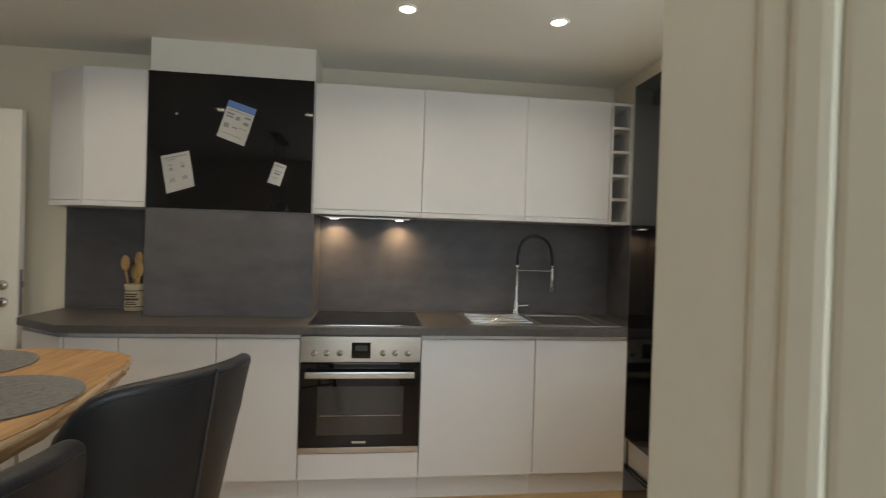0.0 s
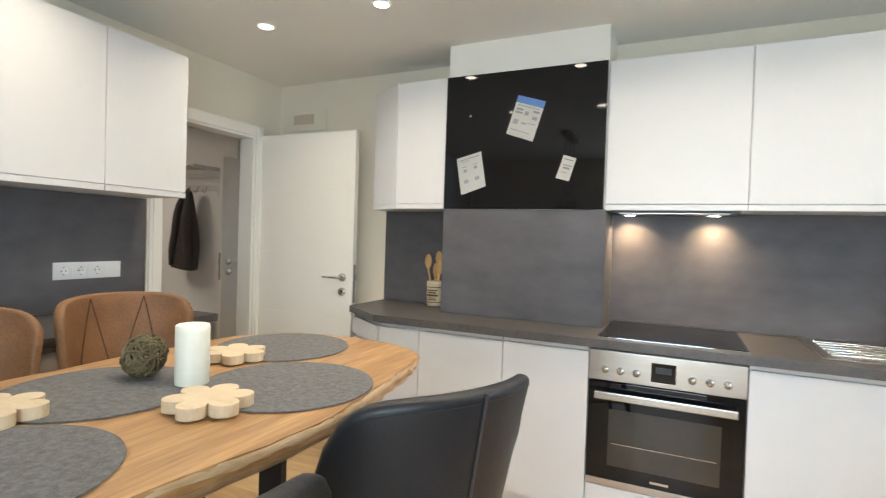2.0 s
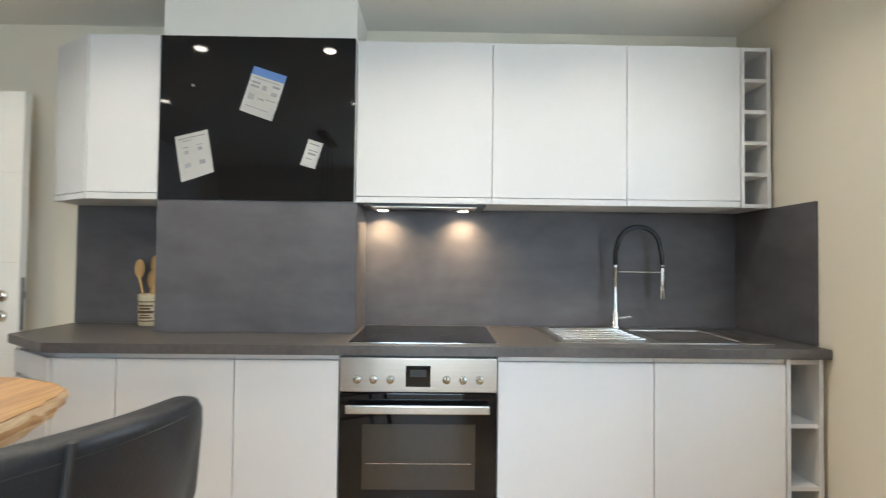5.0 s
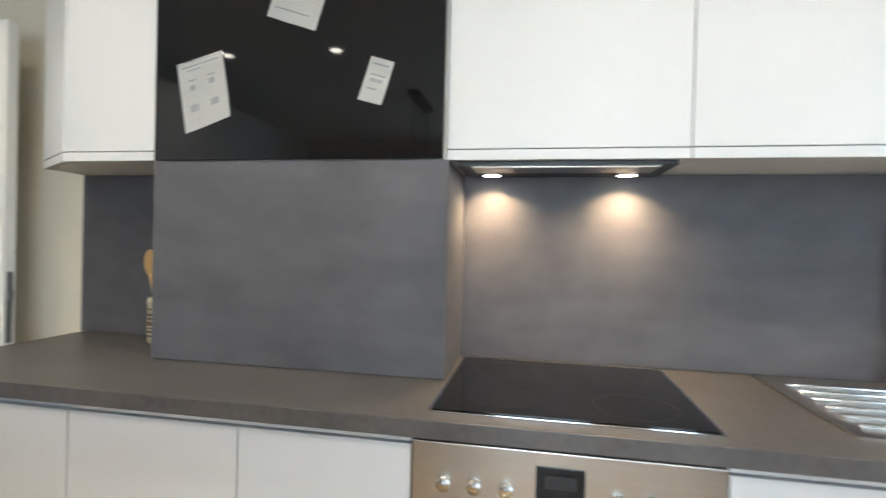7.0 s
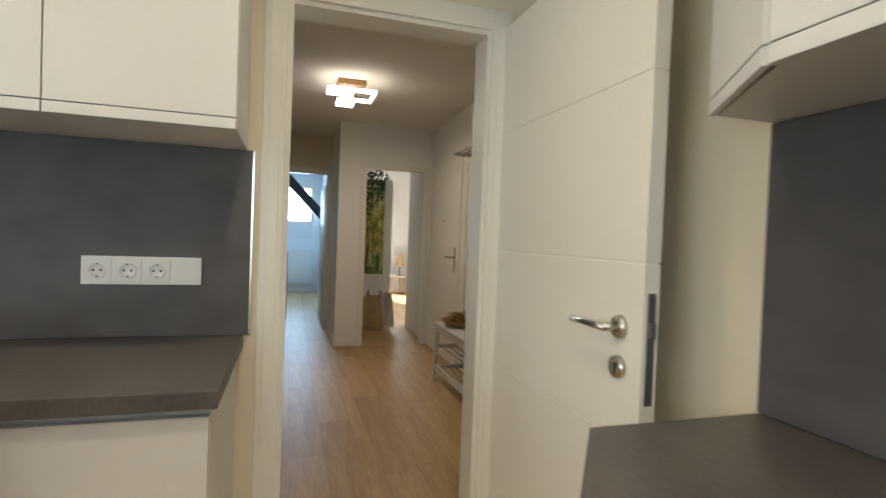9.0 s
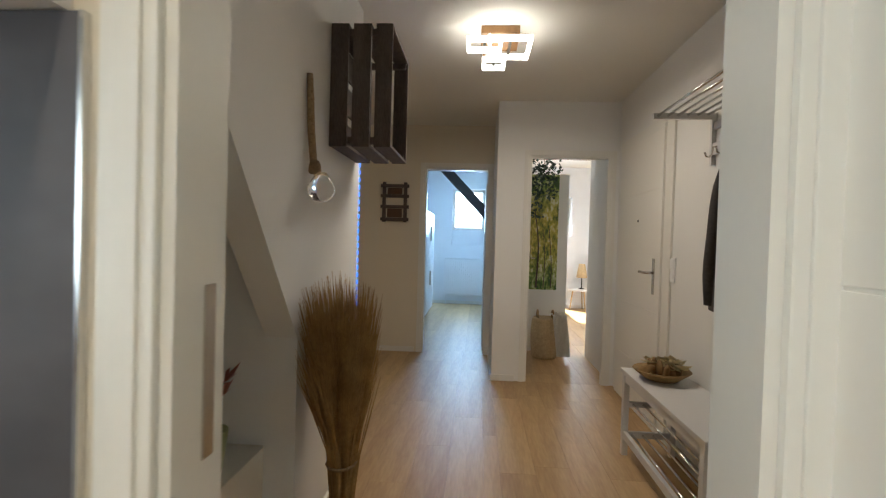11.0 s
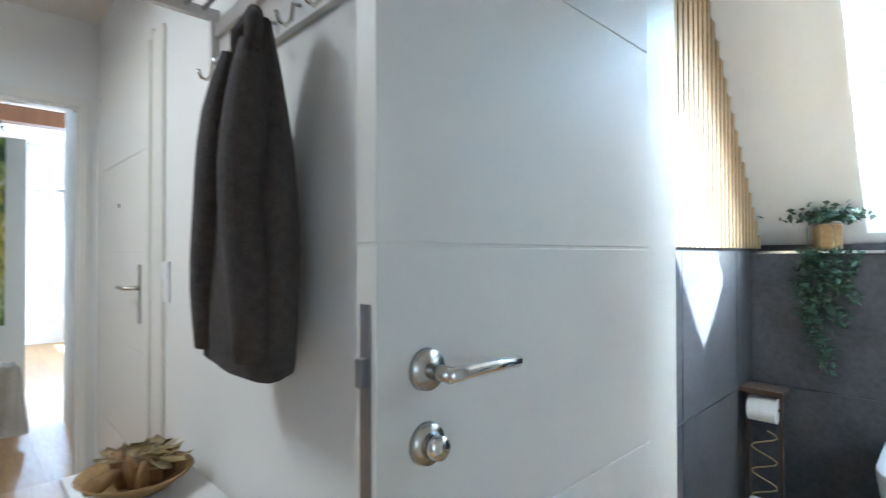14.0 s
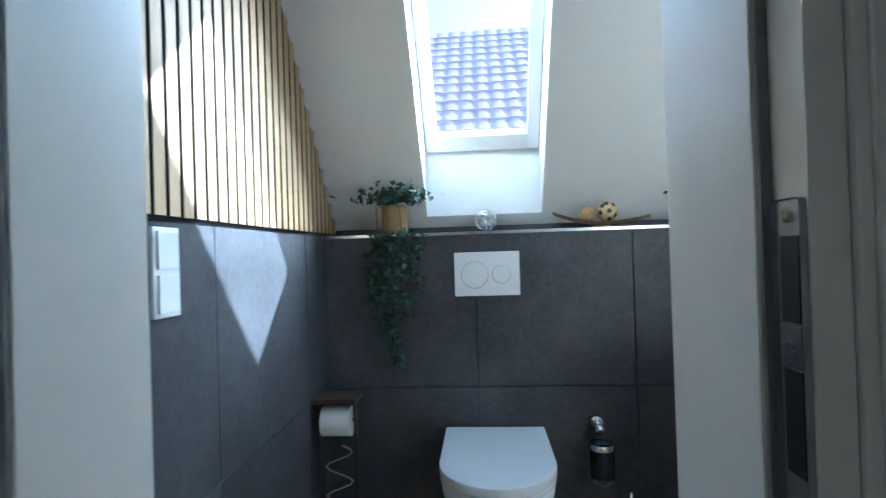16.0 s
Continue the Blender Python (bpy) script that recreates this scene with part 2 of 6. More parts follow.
# leaf greens above and below, a band of sunlit yellow across the middle
nt = forest.node_tree
ramps = [k for k in nt.nodes if k.type == "VALTORGB"]
greens = ramps[0]
greens.color_ramp.elements[0].position, greens.color_ramp.elements[1].position = 0.38, 0.62
for at, c in ((0.45, (0.08, 0.16, 0.035, 1)), (0.51, (0.24, 0.32, 0.07, 1)), (0.56, (0.45, 0.50, 0.22, 1))):
    greens.color_ramp.elements.new(at).color = c
yellows = nt.nodes.new("ShaderNodeValToRGB")
yellows.color_ramp.elements[0].position, yellows.color_ramp.elements[1].position = 0.38, 0.62
yellows.color_ramp.elements[0].color, yellows.color_ramp.elements[1].color = (0.10, 0.14, 0.03, 1), (0.75, 0.74, 0.55, 1)
for at, c in ((0.46, (0.38, 0.34, 0.06, 1)), (0.54, (0.66, 0.52, 0.10, 1))):
    yellows.color_ramp.elements.new(at).color = c
nt.links.new(greens.inputs[0].links[0].from_socket, yellows.inputs[0])
where = nt.nodes.new("ShaderNodeTexCoord")
axes = nt.nodes.new("ShaderNodeSeparateXYZ")
nt.links.new(where.outputs["Object"], axes.inputs[0])
band = nt.nodes.new("ShaderNodeValToRGB")
band.color_ramp.elements[0].position, band.color_ramp.elements[1].position = 0.42, 0.92
band.color_ramp.elements[0].color, band.color_ramp.elements[1].color = (0, 0, 0, 1), (0, 0, 0, 1)
band.color_ramp.elements.new(0.58).color = (0.9, 0.9, 0.9, 1)
band.color_ramp.elements.new(0.76).color = (0.9, 0.9, 0.9, 1)
half = nt.nodes.new("ShaderNodeMath")
half.operation = "MULTIPLY"
half.inputs[1].default_value = 0.5
nt.links.new(axes.outputs[2], half.inputs[0])
nt.links.new(half.outputs[0], band.inputs[0])
blend = nt.nodes.new("ShaderNodeMixRGB")
nt.links.new(band.outputs[0], blend.inputs[0])
nt.links.new(greens.outputs[0], blend.inputs[1])
nt.links.new(yellows.outputs[0], blend.inputs[2])
nt.links.new(blend.outputs[0], nt.nodes["Principled BSDF"].inputs["Base Color"])
tree_print = mat("tree_trunk_print", (0.10, 0.075, 0.05), 0.7)
sky_print = mat("pale_print", (0.58, 0.60, 0.42), 0.6, scale=9, second=(0.30, 0.36, 0.10))

# helpers for things and parts
BASE = {}


def thing(name, base, label, category, group="", kind=""):
    ob = new(name)
    ob.empty_display_size = 0.05
    ob.location = base
    BASE[ob.name] = Vector(base)
    return tagged(ob, label, category, group, kind)


def base_of(ob):
    while ob.parent:
        ob = ob.parent
    return BASE.get(ob.name, Vector((0, 0, 0)))


def part(name, bm, material, parent=None, label="", smooth=False):
    """Links a bmesh, built in world metres, as one mesh object under a thing or a part."""
    if parent is not None:
        bmesh.ops.translate(bm, vec=-base_of(parent), verts=bm.verts)
    me = bpy.data.meshes.new(name)
    bm.to_mesh(me)
    bm.free()
    me.materials.append(material)
    if smooth:
        for p in me.polygons:
            p.use_smooth = True
    ob = new(name, me)
    if parent is not None:
        ob.parent = parent
    if label:
        tagged(ob, label)
    return ob


def box(bm, x, y, z, bevel=0.0, m=None):
    """Adds a box from its ranges; bevel rounds its edges."""
    r = bmesh.ops.create_cube(bm, size=1.0)
    vs = r["verts"]
    for v in vs:
        v.co = Vector(((x[0] + x[1]) / 2 + v.co.x * (x[1] - x[0]), (y[0] + y[1]) / 2 + v.co.y * (y[1] - y[0]), (z[0] + z[1]) / 2 + v.co.z * (z[1] - z[0])))
    if m is not None:
        bmesh.ops.transform(bm, matrix=m, verts=vs)
    if bevel:
        es = {e for v in vs for e in v.link_edges}
        bmesh.ops.bevel(bm, geom=list(es), offset=bevel, segments=2, affect="EDGES", profile=0.7)
    return bm


def boxes(*items, bevel=0.0):
    bm = bmesh.new()
    for x, y, z in items:
        box(bm, x, y, z, bevel)
    return bm


def cyl(bm, a, b, r, r2=None, seg=16):
    """Adds a capped cylinder or cone between two points."""
    a, b = Vector(a), Vector(b)
    d = b - a
    m = Matrix.Translation((a + b) / 2) @ d.to_track_quat("Z", "Y").to_matrix().to_4x4()
    bmesh.ops.create_cone(bm, cap_ends=True, segments=seg, radius1=r, radius2=r if r2 is None else r2, depth=d.length, matrix=m)
    return bm


def lathe(bm, centre, profile, seg=28, caps=True):
    """Adds a turned solid: profile is pairs of radius and height."""
    rings = []
    for r, h in profile:
        rings.append([bm.verts.new((centre[0] + r * math.cos(2 * math.pi * k / seg), centre[1] + r * math.sin(2 * math.pi * k / seg), centre[2] + h)) for k in range(seg)])
    for p, q in zip(rings, rings[1:]):
        for k in range(seg):
            bm.faces.new((p[k], p[(k + 1) % seg], q[(k + 1) % seg], q[k]))
    if caps and profile[0][0] > 1e-4:
        bm.faces.new(list(reversed(rings[0])))
    if caps and profile[-1][0] > 1e-4:
        bm.faces.new(rings[-1])
    return bm


def prism(bm, outline, z0, z1, axis="z", bevel=0.0):
    """Adds an extruded outline; axis x takes (y, z) pairs, y takes (x, z), z takes (x, y)."""
    def put(p, h):
        return {"z": (p[0], p[1], h), "x": (h, p[0], p[1]), "y": (p[0], h, p[1])}[axis]
    lo = [bm.verts.new(put(p, z0)) for p in outline]
    hi = [bm.verts.new(put(p, z1)) for p in outline]
    n = len(outline)
    fs = [bm.faces.new(lo), bm.faces.new(hi)]
    for k in range(n):
        fs.append(bm.faces.new((lo[k], lo[(k + 1) % n], hi[(k + 1) % n], hi[k])))
    bmesh.ops.recalc_face_normals(bm, faces=fs)
    if bevel:
        bmesh.ops.bevel(bm, geom=list({e for f in fs for e in f.edges}), offset=bevel, segments=2, affect="EDGES", profile=0.7)
    return bm


def tube(bm, points, r, seg=8, closed=False):
    """Adds a round bar swept along points."""
    pts = [Vector(p) for p in points]
    n = len(pts)
    rings = []
    side = None
    for i, p in enumerate(pts):
        a = pts[i - 1] if (i or closed) else p
        b = pts[(i + 1) % n] if (i < n - 1 or closed) else p
        t = (b - a).normalized()
        if side is None:
            side = t.orthogonal().normalized()
        side = (side - t * side.dot(t)).normalized()
        up = t.cross(side)
        rr = r[i] if isinstance(r, (list, tuple)) else r
        rings.append([bm.verts.new(p + side * (rr * math.cos(2 * math.pi * k / seg)) + up * (rr * math.sin(2 * math.pi * k / seg))) for k in range(seg)])
    pairs = list(zip(rings, rings[1:])) + ([(rings[-1], rings[0])] if closed else [])
    for p, q in pairs:
        for k in range(seg):
            bm.faces.new((p[k], p[(k + 1) % seg], q[(k + 1) % seg], q[k]))
    if not closed:
        bm.faces.new(list(reversed(rings[0])))
        bm.faces.new(rings[-1])
    return bm


def structure(name, bm, material, label, category="wall"):
    return tagged(part(name, bm, material), label, category, kind="structure")


def wall_x(x0, x1, y0, y1, z1, holes=()):
    """Boxes of a wall that runs along y; holes are (y0, y1, z0, z1), in order along y."""
    out, y = [], y0
    for a, b, c, d in holes:
        out.append(((x0, x1), (y, a), (0, z1)))
        if c > 0:
            out.append(((x0, x1), (a, b), (0, c)))
        if d < z1:
            out.append(((x0, x1), (a, b), (d, z1)))
        y = b
    out.append(((x0, x1), (y, y1), (0, z1)))
    return out


def wall_y(y0, y1, x0, x1, z1, holes=()):
    return [((c[0], c[1]), (a[0], a[1]), z) for a, c, z in wall_x(y0, y1, x0, x1, z1, holes)]


# levels of the place
ZK, ZH = 2.385, 2.45
KW, KE, KN, KS = -3.17, 1.06, 3.43, -1.0
HW = -3.29

# ---- kitchen shell ----
structure("wall_kitchen_north", boxes(((HW, KE + 0.12), (KN, KN + 0.12), (0, 2.6))), cream, "cream painted kitchen wall behind the worktop")
# the window opening here is assumed, for the bluish fill
structure("wall_kitchen_east", boxes(*wall_x(KE, KE + 0.12, KS, KN, 2.6, ((1.66, 2.44, 0.95, 2.10),))), cream, "cream painted kitchen side wall with an assumed window")
structure("wall_kitchen_west", boxes(*wall_x(HW, KW, KS, KN, 2.6, ((2.47, 3.20, 0, 1.99),))), cream, "cream painted wall with a doorway to the hall")
# unseen wall; its opening is added for the daylight fill
structure("wall_kitchen_south", boxes(*wall_y(KS - 0.12, KS, HW, KE + 0.12, 2.6, ((-1.15, 0.95, 0.3, 2.15),))), cream, "cream painted wall with an added window opening")
# kept short so the added daylight gets past it
structure("wall_stub", boxes(((-0.17, 0.12), (0.50, 0.63), (0, ZK))), cream, "short cream wall beside the passage")
structure("chimney_breast", boxes(((-1.682, -0.826), (3.135, KN), (0.905, ZK))), ceil_paint, "white painted chimney breast", "chimney")
structure("ceiling_kitchen", boxes(((KW, KE), (KS, KN), (ZK, 2.6))), ceil_paint, "white painted kitchen ceiling", "ceiling")

# unseen window, added round the daylight fill
win = tagged(new("window_south"), "unseen kitchen window added to let in daylight", "window", kind="structure")
part("window_frame", boxes(((-1.15, 0.95), (-1.10, -1.04), (0.3, 0.36)), ((-1.15, 0.95), (-1.10, -1.04), (2.09, 2.15)), ((-1.15, -1.09), (-1.10, -1.04), (0.36, 2.09)), ((0.89, 0.95), (-1.10, -1.04), (0.36, 2.09)), ((-0.13, -0.07), (-1.10, -1.04), (0.36, 2.09))), frame_white, win)
for wx in (-1.09, -0.07):
    pane = part("pane", boxes(((wx, wx + 0.96), (-1.075, -1.065), (0.36, 2.09))), clear, win)
    pane.visible_shadow = False

# assumed window, set where it stays out of view
win = tagged(new("window_east"), "assumed side window of the kitchen, out of view", "window", kind="structure")
part("window_frame", boxes(((1.10, 1.16), (1.66, 2.44), (0.95, 1.01)), ((1.10, 1.16), (1.66, 2.44), (2.04, 2.10)), ((1.10, 1.16), (1.66, 1.72), (1.01, 2.04)), ((1.10, 1.16), (2.38, 2.44), (1.01, 2.04))), frame_white, win)
pane = part("pane", boxes(((1.125, 1.135), (1.72, 2.38), (1.01, 2.04))), clear, win)
pane.visible_shadow = False


def door_frame(name, plane, axis, face_a, face_b, a0, a1, top, label, casing=0.07, proud=0.014):
    """Lining and moulded casings round an opening. axis x: the wall's faces are at face_a < face_b in x and the opening runs along y."""
    ob = tagged(new(name), label, "door frame", kind="structure")

    def rng(u, v, z):
        return (u, v, z) if axis == "x" else (v, u, z)
    lin = 0.028
    part("lining", boxes(rng((face_a, face_b), (a0 - 0.001, a0 + lin), (0, top)), rng((face_a, face_b), (a1 - lin, a1 + 0.001), (0, top)), rng((face_a, face_b), (a0 + lin, a1 - lin), (top - lin, top))), frame_white, ob)
    for f, s in ((face_a, -1), (face_b, 1)):
        u = (f - proud, f - 0.0005) if s < 0 else (f + 0.0005, f + proud)
        v = (f - proud - 0.006, f - proud) if s < 0 else (f + proud, f + proud + 0.006)
        bm = bmesh.new()
        for lo, hi, zz in ((a0 + 0.012 - casing, a0 + 0.012, (0, top + casing - 0.012)), (a1 - 0.012, a1 - 0.012 + casing, (0, top + casing - 0.012))):
            box(bm, *rng(u, (lo, hi), zz), bevel=0.004)
            box(bm, *rng(v, (lo + 0.018, hi - 0.018), (0, zz[1] - 0.018)), bevel=0.0025)
        box(bm, *rng(u, (a0 + 0.012, a1 - 0.012), (top - 0.012, top + casing - 0.012)), bevel=0.004)
        part("casing", bm, frame_white, ob)
    return ob


kitchen_frame = door_frame("door_frame_kitchen", None, "x", HW, KW, 2.475, 3.195, 1.988, "white moulded door frame between kitchen and hall")
part("strike_plate", boxes(((-3.262, -3.235), (2.503, 2.506), (0.93, 1.16)), bevel=0.002), satin, kitchen_frame, "long satin strike plate")
stub_frame = tagged(new("door_frame_start"), "cream moulded door lining beside the passage", "door frame", kind="structure")
bm = bmesh.new()
box(bm, (-0.222, -0.17), (0.545, 0.655), (0, ZK), 0.004)
for y0, y1, x0 in ((0.516, 0.5445, -0.2255), (0.486, 0.5155, -0.229), (0.440, 0.4855, -0.2265), (0.405, 0.4395, -0.224), (0.350, 0.4045, -0.2215)):
    box(bm, (x0, -0.17), (y0, y1), (0, ZK), 0.007)
part("lining", bm, frame_cream, stub_frame)


def lever_handle(parent, at, out, along, key="hole", s=1.0):
    """Round rosette, lever and key rosette. out: unit vector off the leaf; along: the way the lever points."""
    at, out, along = Vector(at), Vector(out), Vector(along)
    bm = bmesh.new()
    cyl(bm, at, at + out * 0.010, 0.027, 0.025, 24)
    cyl(bm, at + out * 0.010, at + out * 0.047, 0.010, None, 14)
    h = part("door_handle", bm, satin, parent, "satin nickel lever handle", True)
    bm = bmesh.new()
    p = at + out * 0.047
    tube(bm, [p - along * 0.006, p + along * 0.02, p + along * 0.07, p + along * 0.125, p + along * 0.128], [0.0095, 0.0098, 0.0094, 0.009, 0.006], 12)
    part("lever", bm, chrome, h, "", True)
    k = at - Vector((0, 0, 0.092))
    bm = bmesh.new()
    cyl(bm, k, k + out * 0.010, 0.027, 0.025, 24)
    r = part("key_rosette", bm, satin, parent, "", True)
    bm = bmesh.new()
    if key == "hole":
        cyl(bm, k + out * 0.010 + Vector((0, 0, 0.004)), k + out * 0.0108 + Vector((0, 0, 0.004)), 0.007, None, 12)
        box(bm, *[(c - e, c + e) for c, e in zip(k + out * 0.0103 - Vector((0, 0, 0.006)), (abs(out.y) * 0.003 + abs(out.x) * 0.0005, abs(out.x) * 0.003 + abs(out.y) * 0.0005, 0.008))])
        part("key_hole", bm, black_plastic, r)
    else:
        cyl(bm, k + out * 0.010, k + out * 0.030, 0.016, 0.014, 20)
        part("thumb_turn", bm, chrome, r, "", True)


def door_leaf(name, hinge, direction, width, height, face, grooves, handle_z, label, key="hole", lever_back=True):
    """A flat leaf with milled grooves, a lock and handles on both faces. direction: from hinge to lock edge. face: the grooved side's normal."""
    d, f = Vector(direction).normalized(), Vector(face).normalized()
    m = Matrix(((d.x, f.x, 0, hinge[0]), (d.y, f.y, 0, hinge[1]), (0, 0, 1, 0), (0, 0, 0, 1)))
    ob = tagged(new(name), label, "door", kind="structure")
    leaf = part("leaf", box(bmesh.new(), (0.002, width - 0.002), (-0.0175, 0.0175), (0.01, height - 0.002), 0, m), door_white, ob)
    zs = [0.008] + [g for g in grooves] + [height]
    for a, b in zip(zs, zs[1:]):
        part("panel", box(bmesh.new(), (0, width), (-0.02, 0.02), (a + (0.0025 if a > 0.01 else 0), b - (0.0025 if b < height else 0)), 0.0018, m), door_white, leaf)
    bm = bmesh.new()
    box(bm, (width - 0.0005, width + 0.0025), (-0.010, 0.010), (handle_z - 0.16, handle_z + 0.085), 0.0012, m)
    box(bm, (width + 0.002, width + 0.012), (-0.006, 0.006), (handle_z - 0.012, handle_z + 0.022), 0.002, m)
    part("lock_forend", bm, zinc, ob, "satin steel lock plate on the edge")
    for side in (1, -1):
        c = m @ Vector((width - 0.075, 0.02 * side, handle_z))
        lever_handle(ob, c, f * side, -d, key if side > 0 else "hole")
    bm = bmesh.new()
    for hz in (0.25, height - 0.25):
        p = m @ Vector((-0.004, -0.022, hz))
        cyl(bm, p, p + Vector((0, 0, 0.09)), 0.007, None, 12)
    part("hinge", bm, satin, ob, "", True)
    return ob


GROOVES = (0.37, 0.785, 1.19, 1.605)
door_leaf("door_kitchen", (-3.185, 3.248), (0.815, 0.012, 0), 0.815, 1.985, (0, -1, 0), GROOVES, 1.04, "white kitchen door with milled lines, standing open")

# ---- floor: the planks come last in the file ----
structure("floor", boxes(((-13.0, 1.2), (-1.2, 6.5), (-0.15, -0.010))), underlay, "oak laminate floor laid through all rooms", "floor")

# skirting
bm = bmesh.new()
for x, y in (((-3.156, -2.26), (3.414, 3.43)), ((KW, KW + 0.016), (3.28, 3.414)), ((1.044, KE), (0.65, 2.8))):
    box(bm, x, y, (0, 0.06), 0.004)
structure("baseboard_kitchen", bm, skirting_m, "white skirting board in the kitchen", "baseboard")

# ---- kitchen units along the north wall ----
WT = 0.90


def base_unit(x0, x1, label, doors=1, fy=2.84):
    ob = thing("base_cabinet", ((x0 + x1) / 2, fy, 0), label, "cabinet", "base cabinets of the kitchen")
    part("body", boxes(((x0 + 0.001, x1 - 0.001), (fy + 0.022, 3.40), (0.125, 0.858))), carcass, ob)
    part("plinth", boxes(((x0 + 0.001, x1 - 0.001), (fy + 0.05, fy + 0.066), (0.0, 0.124))), lacquer, ob)
    part("door", boxes(((x0 + 0.0018, x1 - 0.0018), (fy, fy + 0.02), (0.13, 0.838)), bevel=0.002), lacquer, ob)
    part("grip_rail", boxes(((x0 + 0.002, x1 - 0.002), (fy + 0.006, fy + 0.021), (0.842, 0.857))), carcass, ob)
    return ob


for a, b in ((-1.671, -1.224), (-1.224, -0.826), (-0.22, 0.383), (0.383, 0.895)):
    base_unit(a, b, "white handleless base cabinet under the dark worktop")
ob = thing("corner_base_cabinet", (-2.0, 3.0, 0), "white base cabinet with a chamfered end", "cabinet")
part("body", prism(bmesh.new(), ((-2.205, 3.40), (-2.205, 3.06), (-1.905, 2.862), (-1.673, 2.862), (-1.673, 3.40)), 0.125, 0.858), carcass, ob)
part("plinth", prism(bmesh.new(), ((-2.16, 3.40), (-2.16, 3.10), (-1.885, 2.90), (-1.673, 2.90), (-1.673, 3.40)), 0.0, 0.124), lacquer, ob)
part("door", boxes(((-1.908, -1.673), (2.84, 2.86), (0.13, 0.838)), bevel=0.002), lacquer, ob)
mch = Matrix.Translation((-1.915, 2.852, 0)) @ Matrix.Rotation(math.atan2(0.205, -0.30), 4, "Z")
bm = bmesh.new()
box(bm, (0.002, 0.352), (-0.001, 0.018), (0.13, 0.72), 0.002, mch)
box(bm, (0.002, 0.352), (-0.001, 0.018), (0.745, 0.838), 0.002, mch)
part("chamfer_front", bm, lacquer, ob)
ob = thing("bottle_rack", (0.97, 2.84, 0), "narrow open white bottle rack beside the base cabinets", "rack")
part("side_panel", boxes(((0.897, 0.913), (2.84, 3.40), (0.125, 0.858))), lacquer, ob)
part("side_panel", boxes(((1.024, 1.040), (2.84, 3.40), (0.125, 0.858))), lacquer, ob)
part("back_panel", boxes(((0.913, 1.024), (3.385, 3.40), (0.125, 0.858))), lacquer, ob)
for z in (0.14, 0.36, 0.60, 0.845):
    part("shelf", boxes(((0.913, 1.024), (2.845, 3.385), (z - 0.008, z + 0.008))), lacquer, ob)
part("plinth", boxes(((0.897, 1.04), (2.89, 2.906), (0, 0.124))), lacquer, ob)

ob = thing("worktop", (-0.6, 3.1, 0.86), "dark concrete-look laminate worktop with a chamfered corner", "worktop")
part("worktop", prism(bmesh.new(), ((-2.238, 3.428), (-2.238, 3.03), (-1.935, 2.812), (1.055, 2.812), (1.055, 3.428)), 0.862, WT, bevel=0.0025), worktop_m, ob)

ob = thing("wall_panel", (-0.6, 3.42, WT), "dark concrete-look splashback on the chimney breast and walls", "splashback")
part("panel", boxes(((-1.684, -0.824), (3.116, 3.134), (0.902, 1.476))), concrete, ob)
part("panel", boxes(((-0.8255, -0.814), (3.117, 3.417), (0.902, 1.474))), concrete, ob)
part("panel", boxes(((-2.24, -1.6845), (3.418, 3.429), (0.902, 1.478))), concrete, ob)
part("panel", boxes(((-0.8135, 1.044), (3.418, 3.429), (0.902, 1.478))), concrete, ob)
part("panel", boxes(((1.045, 1.058), (2.885, 3.428), (0.902, 1.478))), concrete, ob)
part("corner_strip", boxes(((-0.828, -0.812), (3.112, 3.1165), (0.903, 1.474))), concrete, ob)

ob = thing("magnetic_board", (-1.254, 3.116, 1.478), "black glossy glass board on the chimney breast", "board")
part("glass_sheet", boxes(((-1.682, -0.828), (3.112, 3.1345), (1.479, 2.203)), bevel=0.001), black_glass, ob)


def sheet_of_paper(name, a, b, c, d, label, lines):
    """A sheet pinned to the board: corners a (top left), b (top right), c, d in x and z."""
    ob = thing(name, ((a[0] + c[0]) / 2, 3.110, (a[1] + c[1]) / 2), label, "paper", "papers on the board")

    def at(u, v):
        p = [a[i] * (1 - u) * (1 - v) + b[i] * u * (1 - v) + c[i] * u * v + d[i] * (1 - u) * v for i in (0, 1)]
        return p
    bm = bmesh.new()
    grid = [[bm.verts.new((at(u / 6, v / 6)[0], 3.1100 - 0.006 * (v / 6) ** 3 * abs(u / 6 - 0.3), at(u / 6, v / 6)[1])) for u in range(7)] for v in range(7)]
    for v in range(6):
        for u in range(6):
            bm.faces.new((grid[v][u], grid[v][u + 1], grid[v + 1][u + 1], grid[v + 1][u]))
    bmesh.ops.solidify(bm, geom=bm.faces[:], thickness=0.0006)
    part("sheet", bm, paper, ob)
    for u0, u1, v0, v1, m in lines:
        bm = bmesh.new()
        q = [bm.verts.new((at(u, v)[0], 3.1090 - 0.006 * v ** 3 * abs(u - 0.3), at(u, v)[1])) for u, v in ((u0, v0), (u1, v0), (u1, v1), (u0, v1))]
        bm.faces.new(q)
        part("print", bm, m, ob)


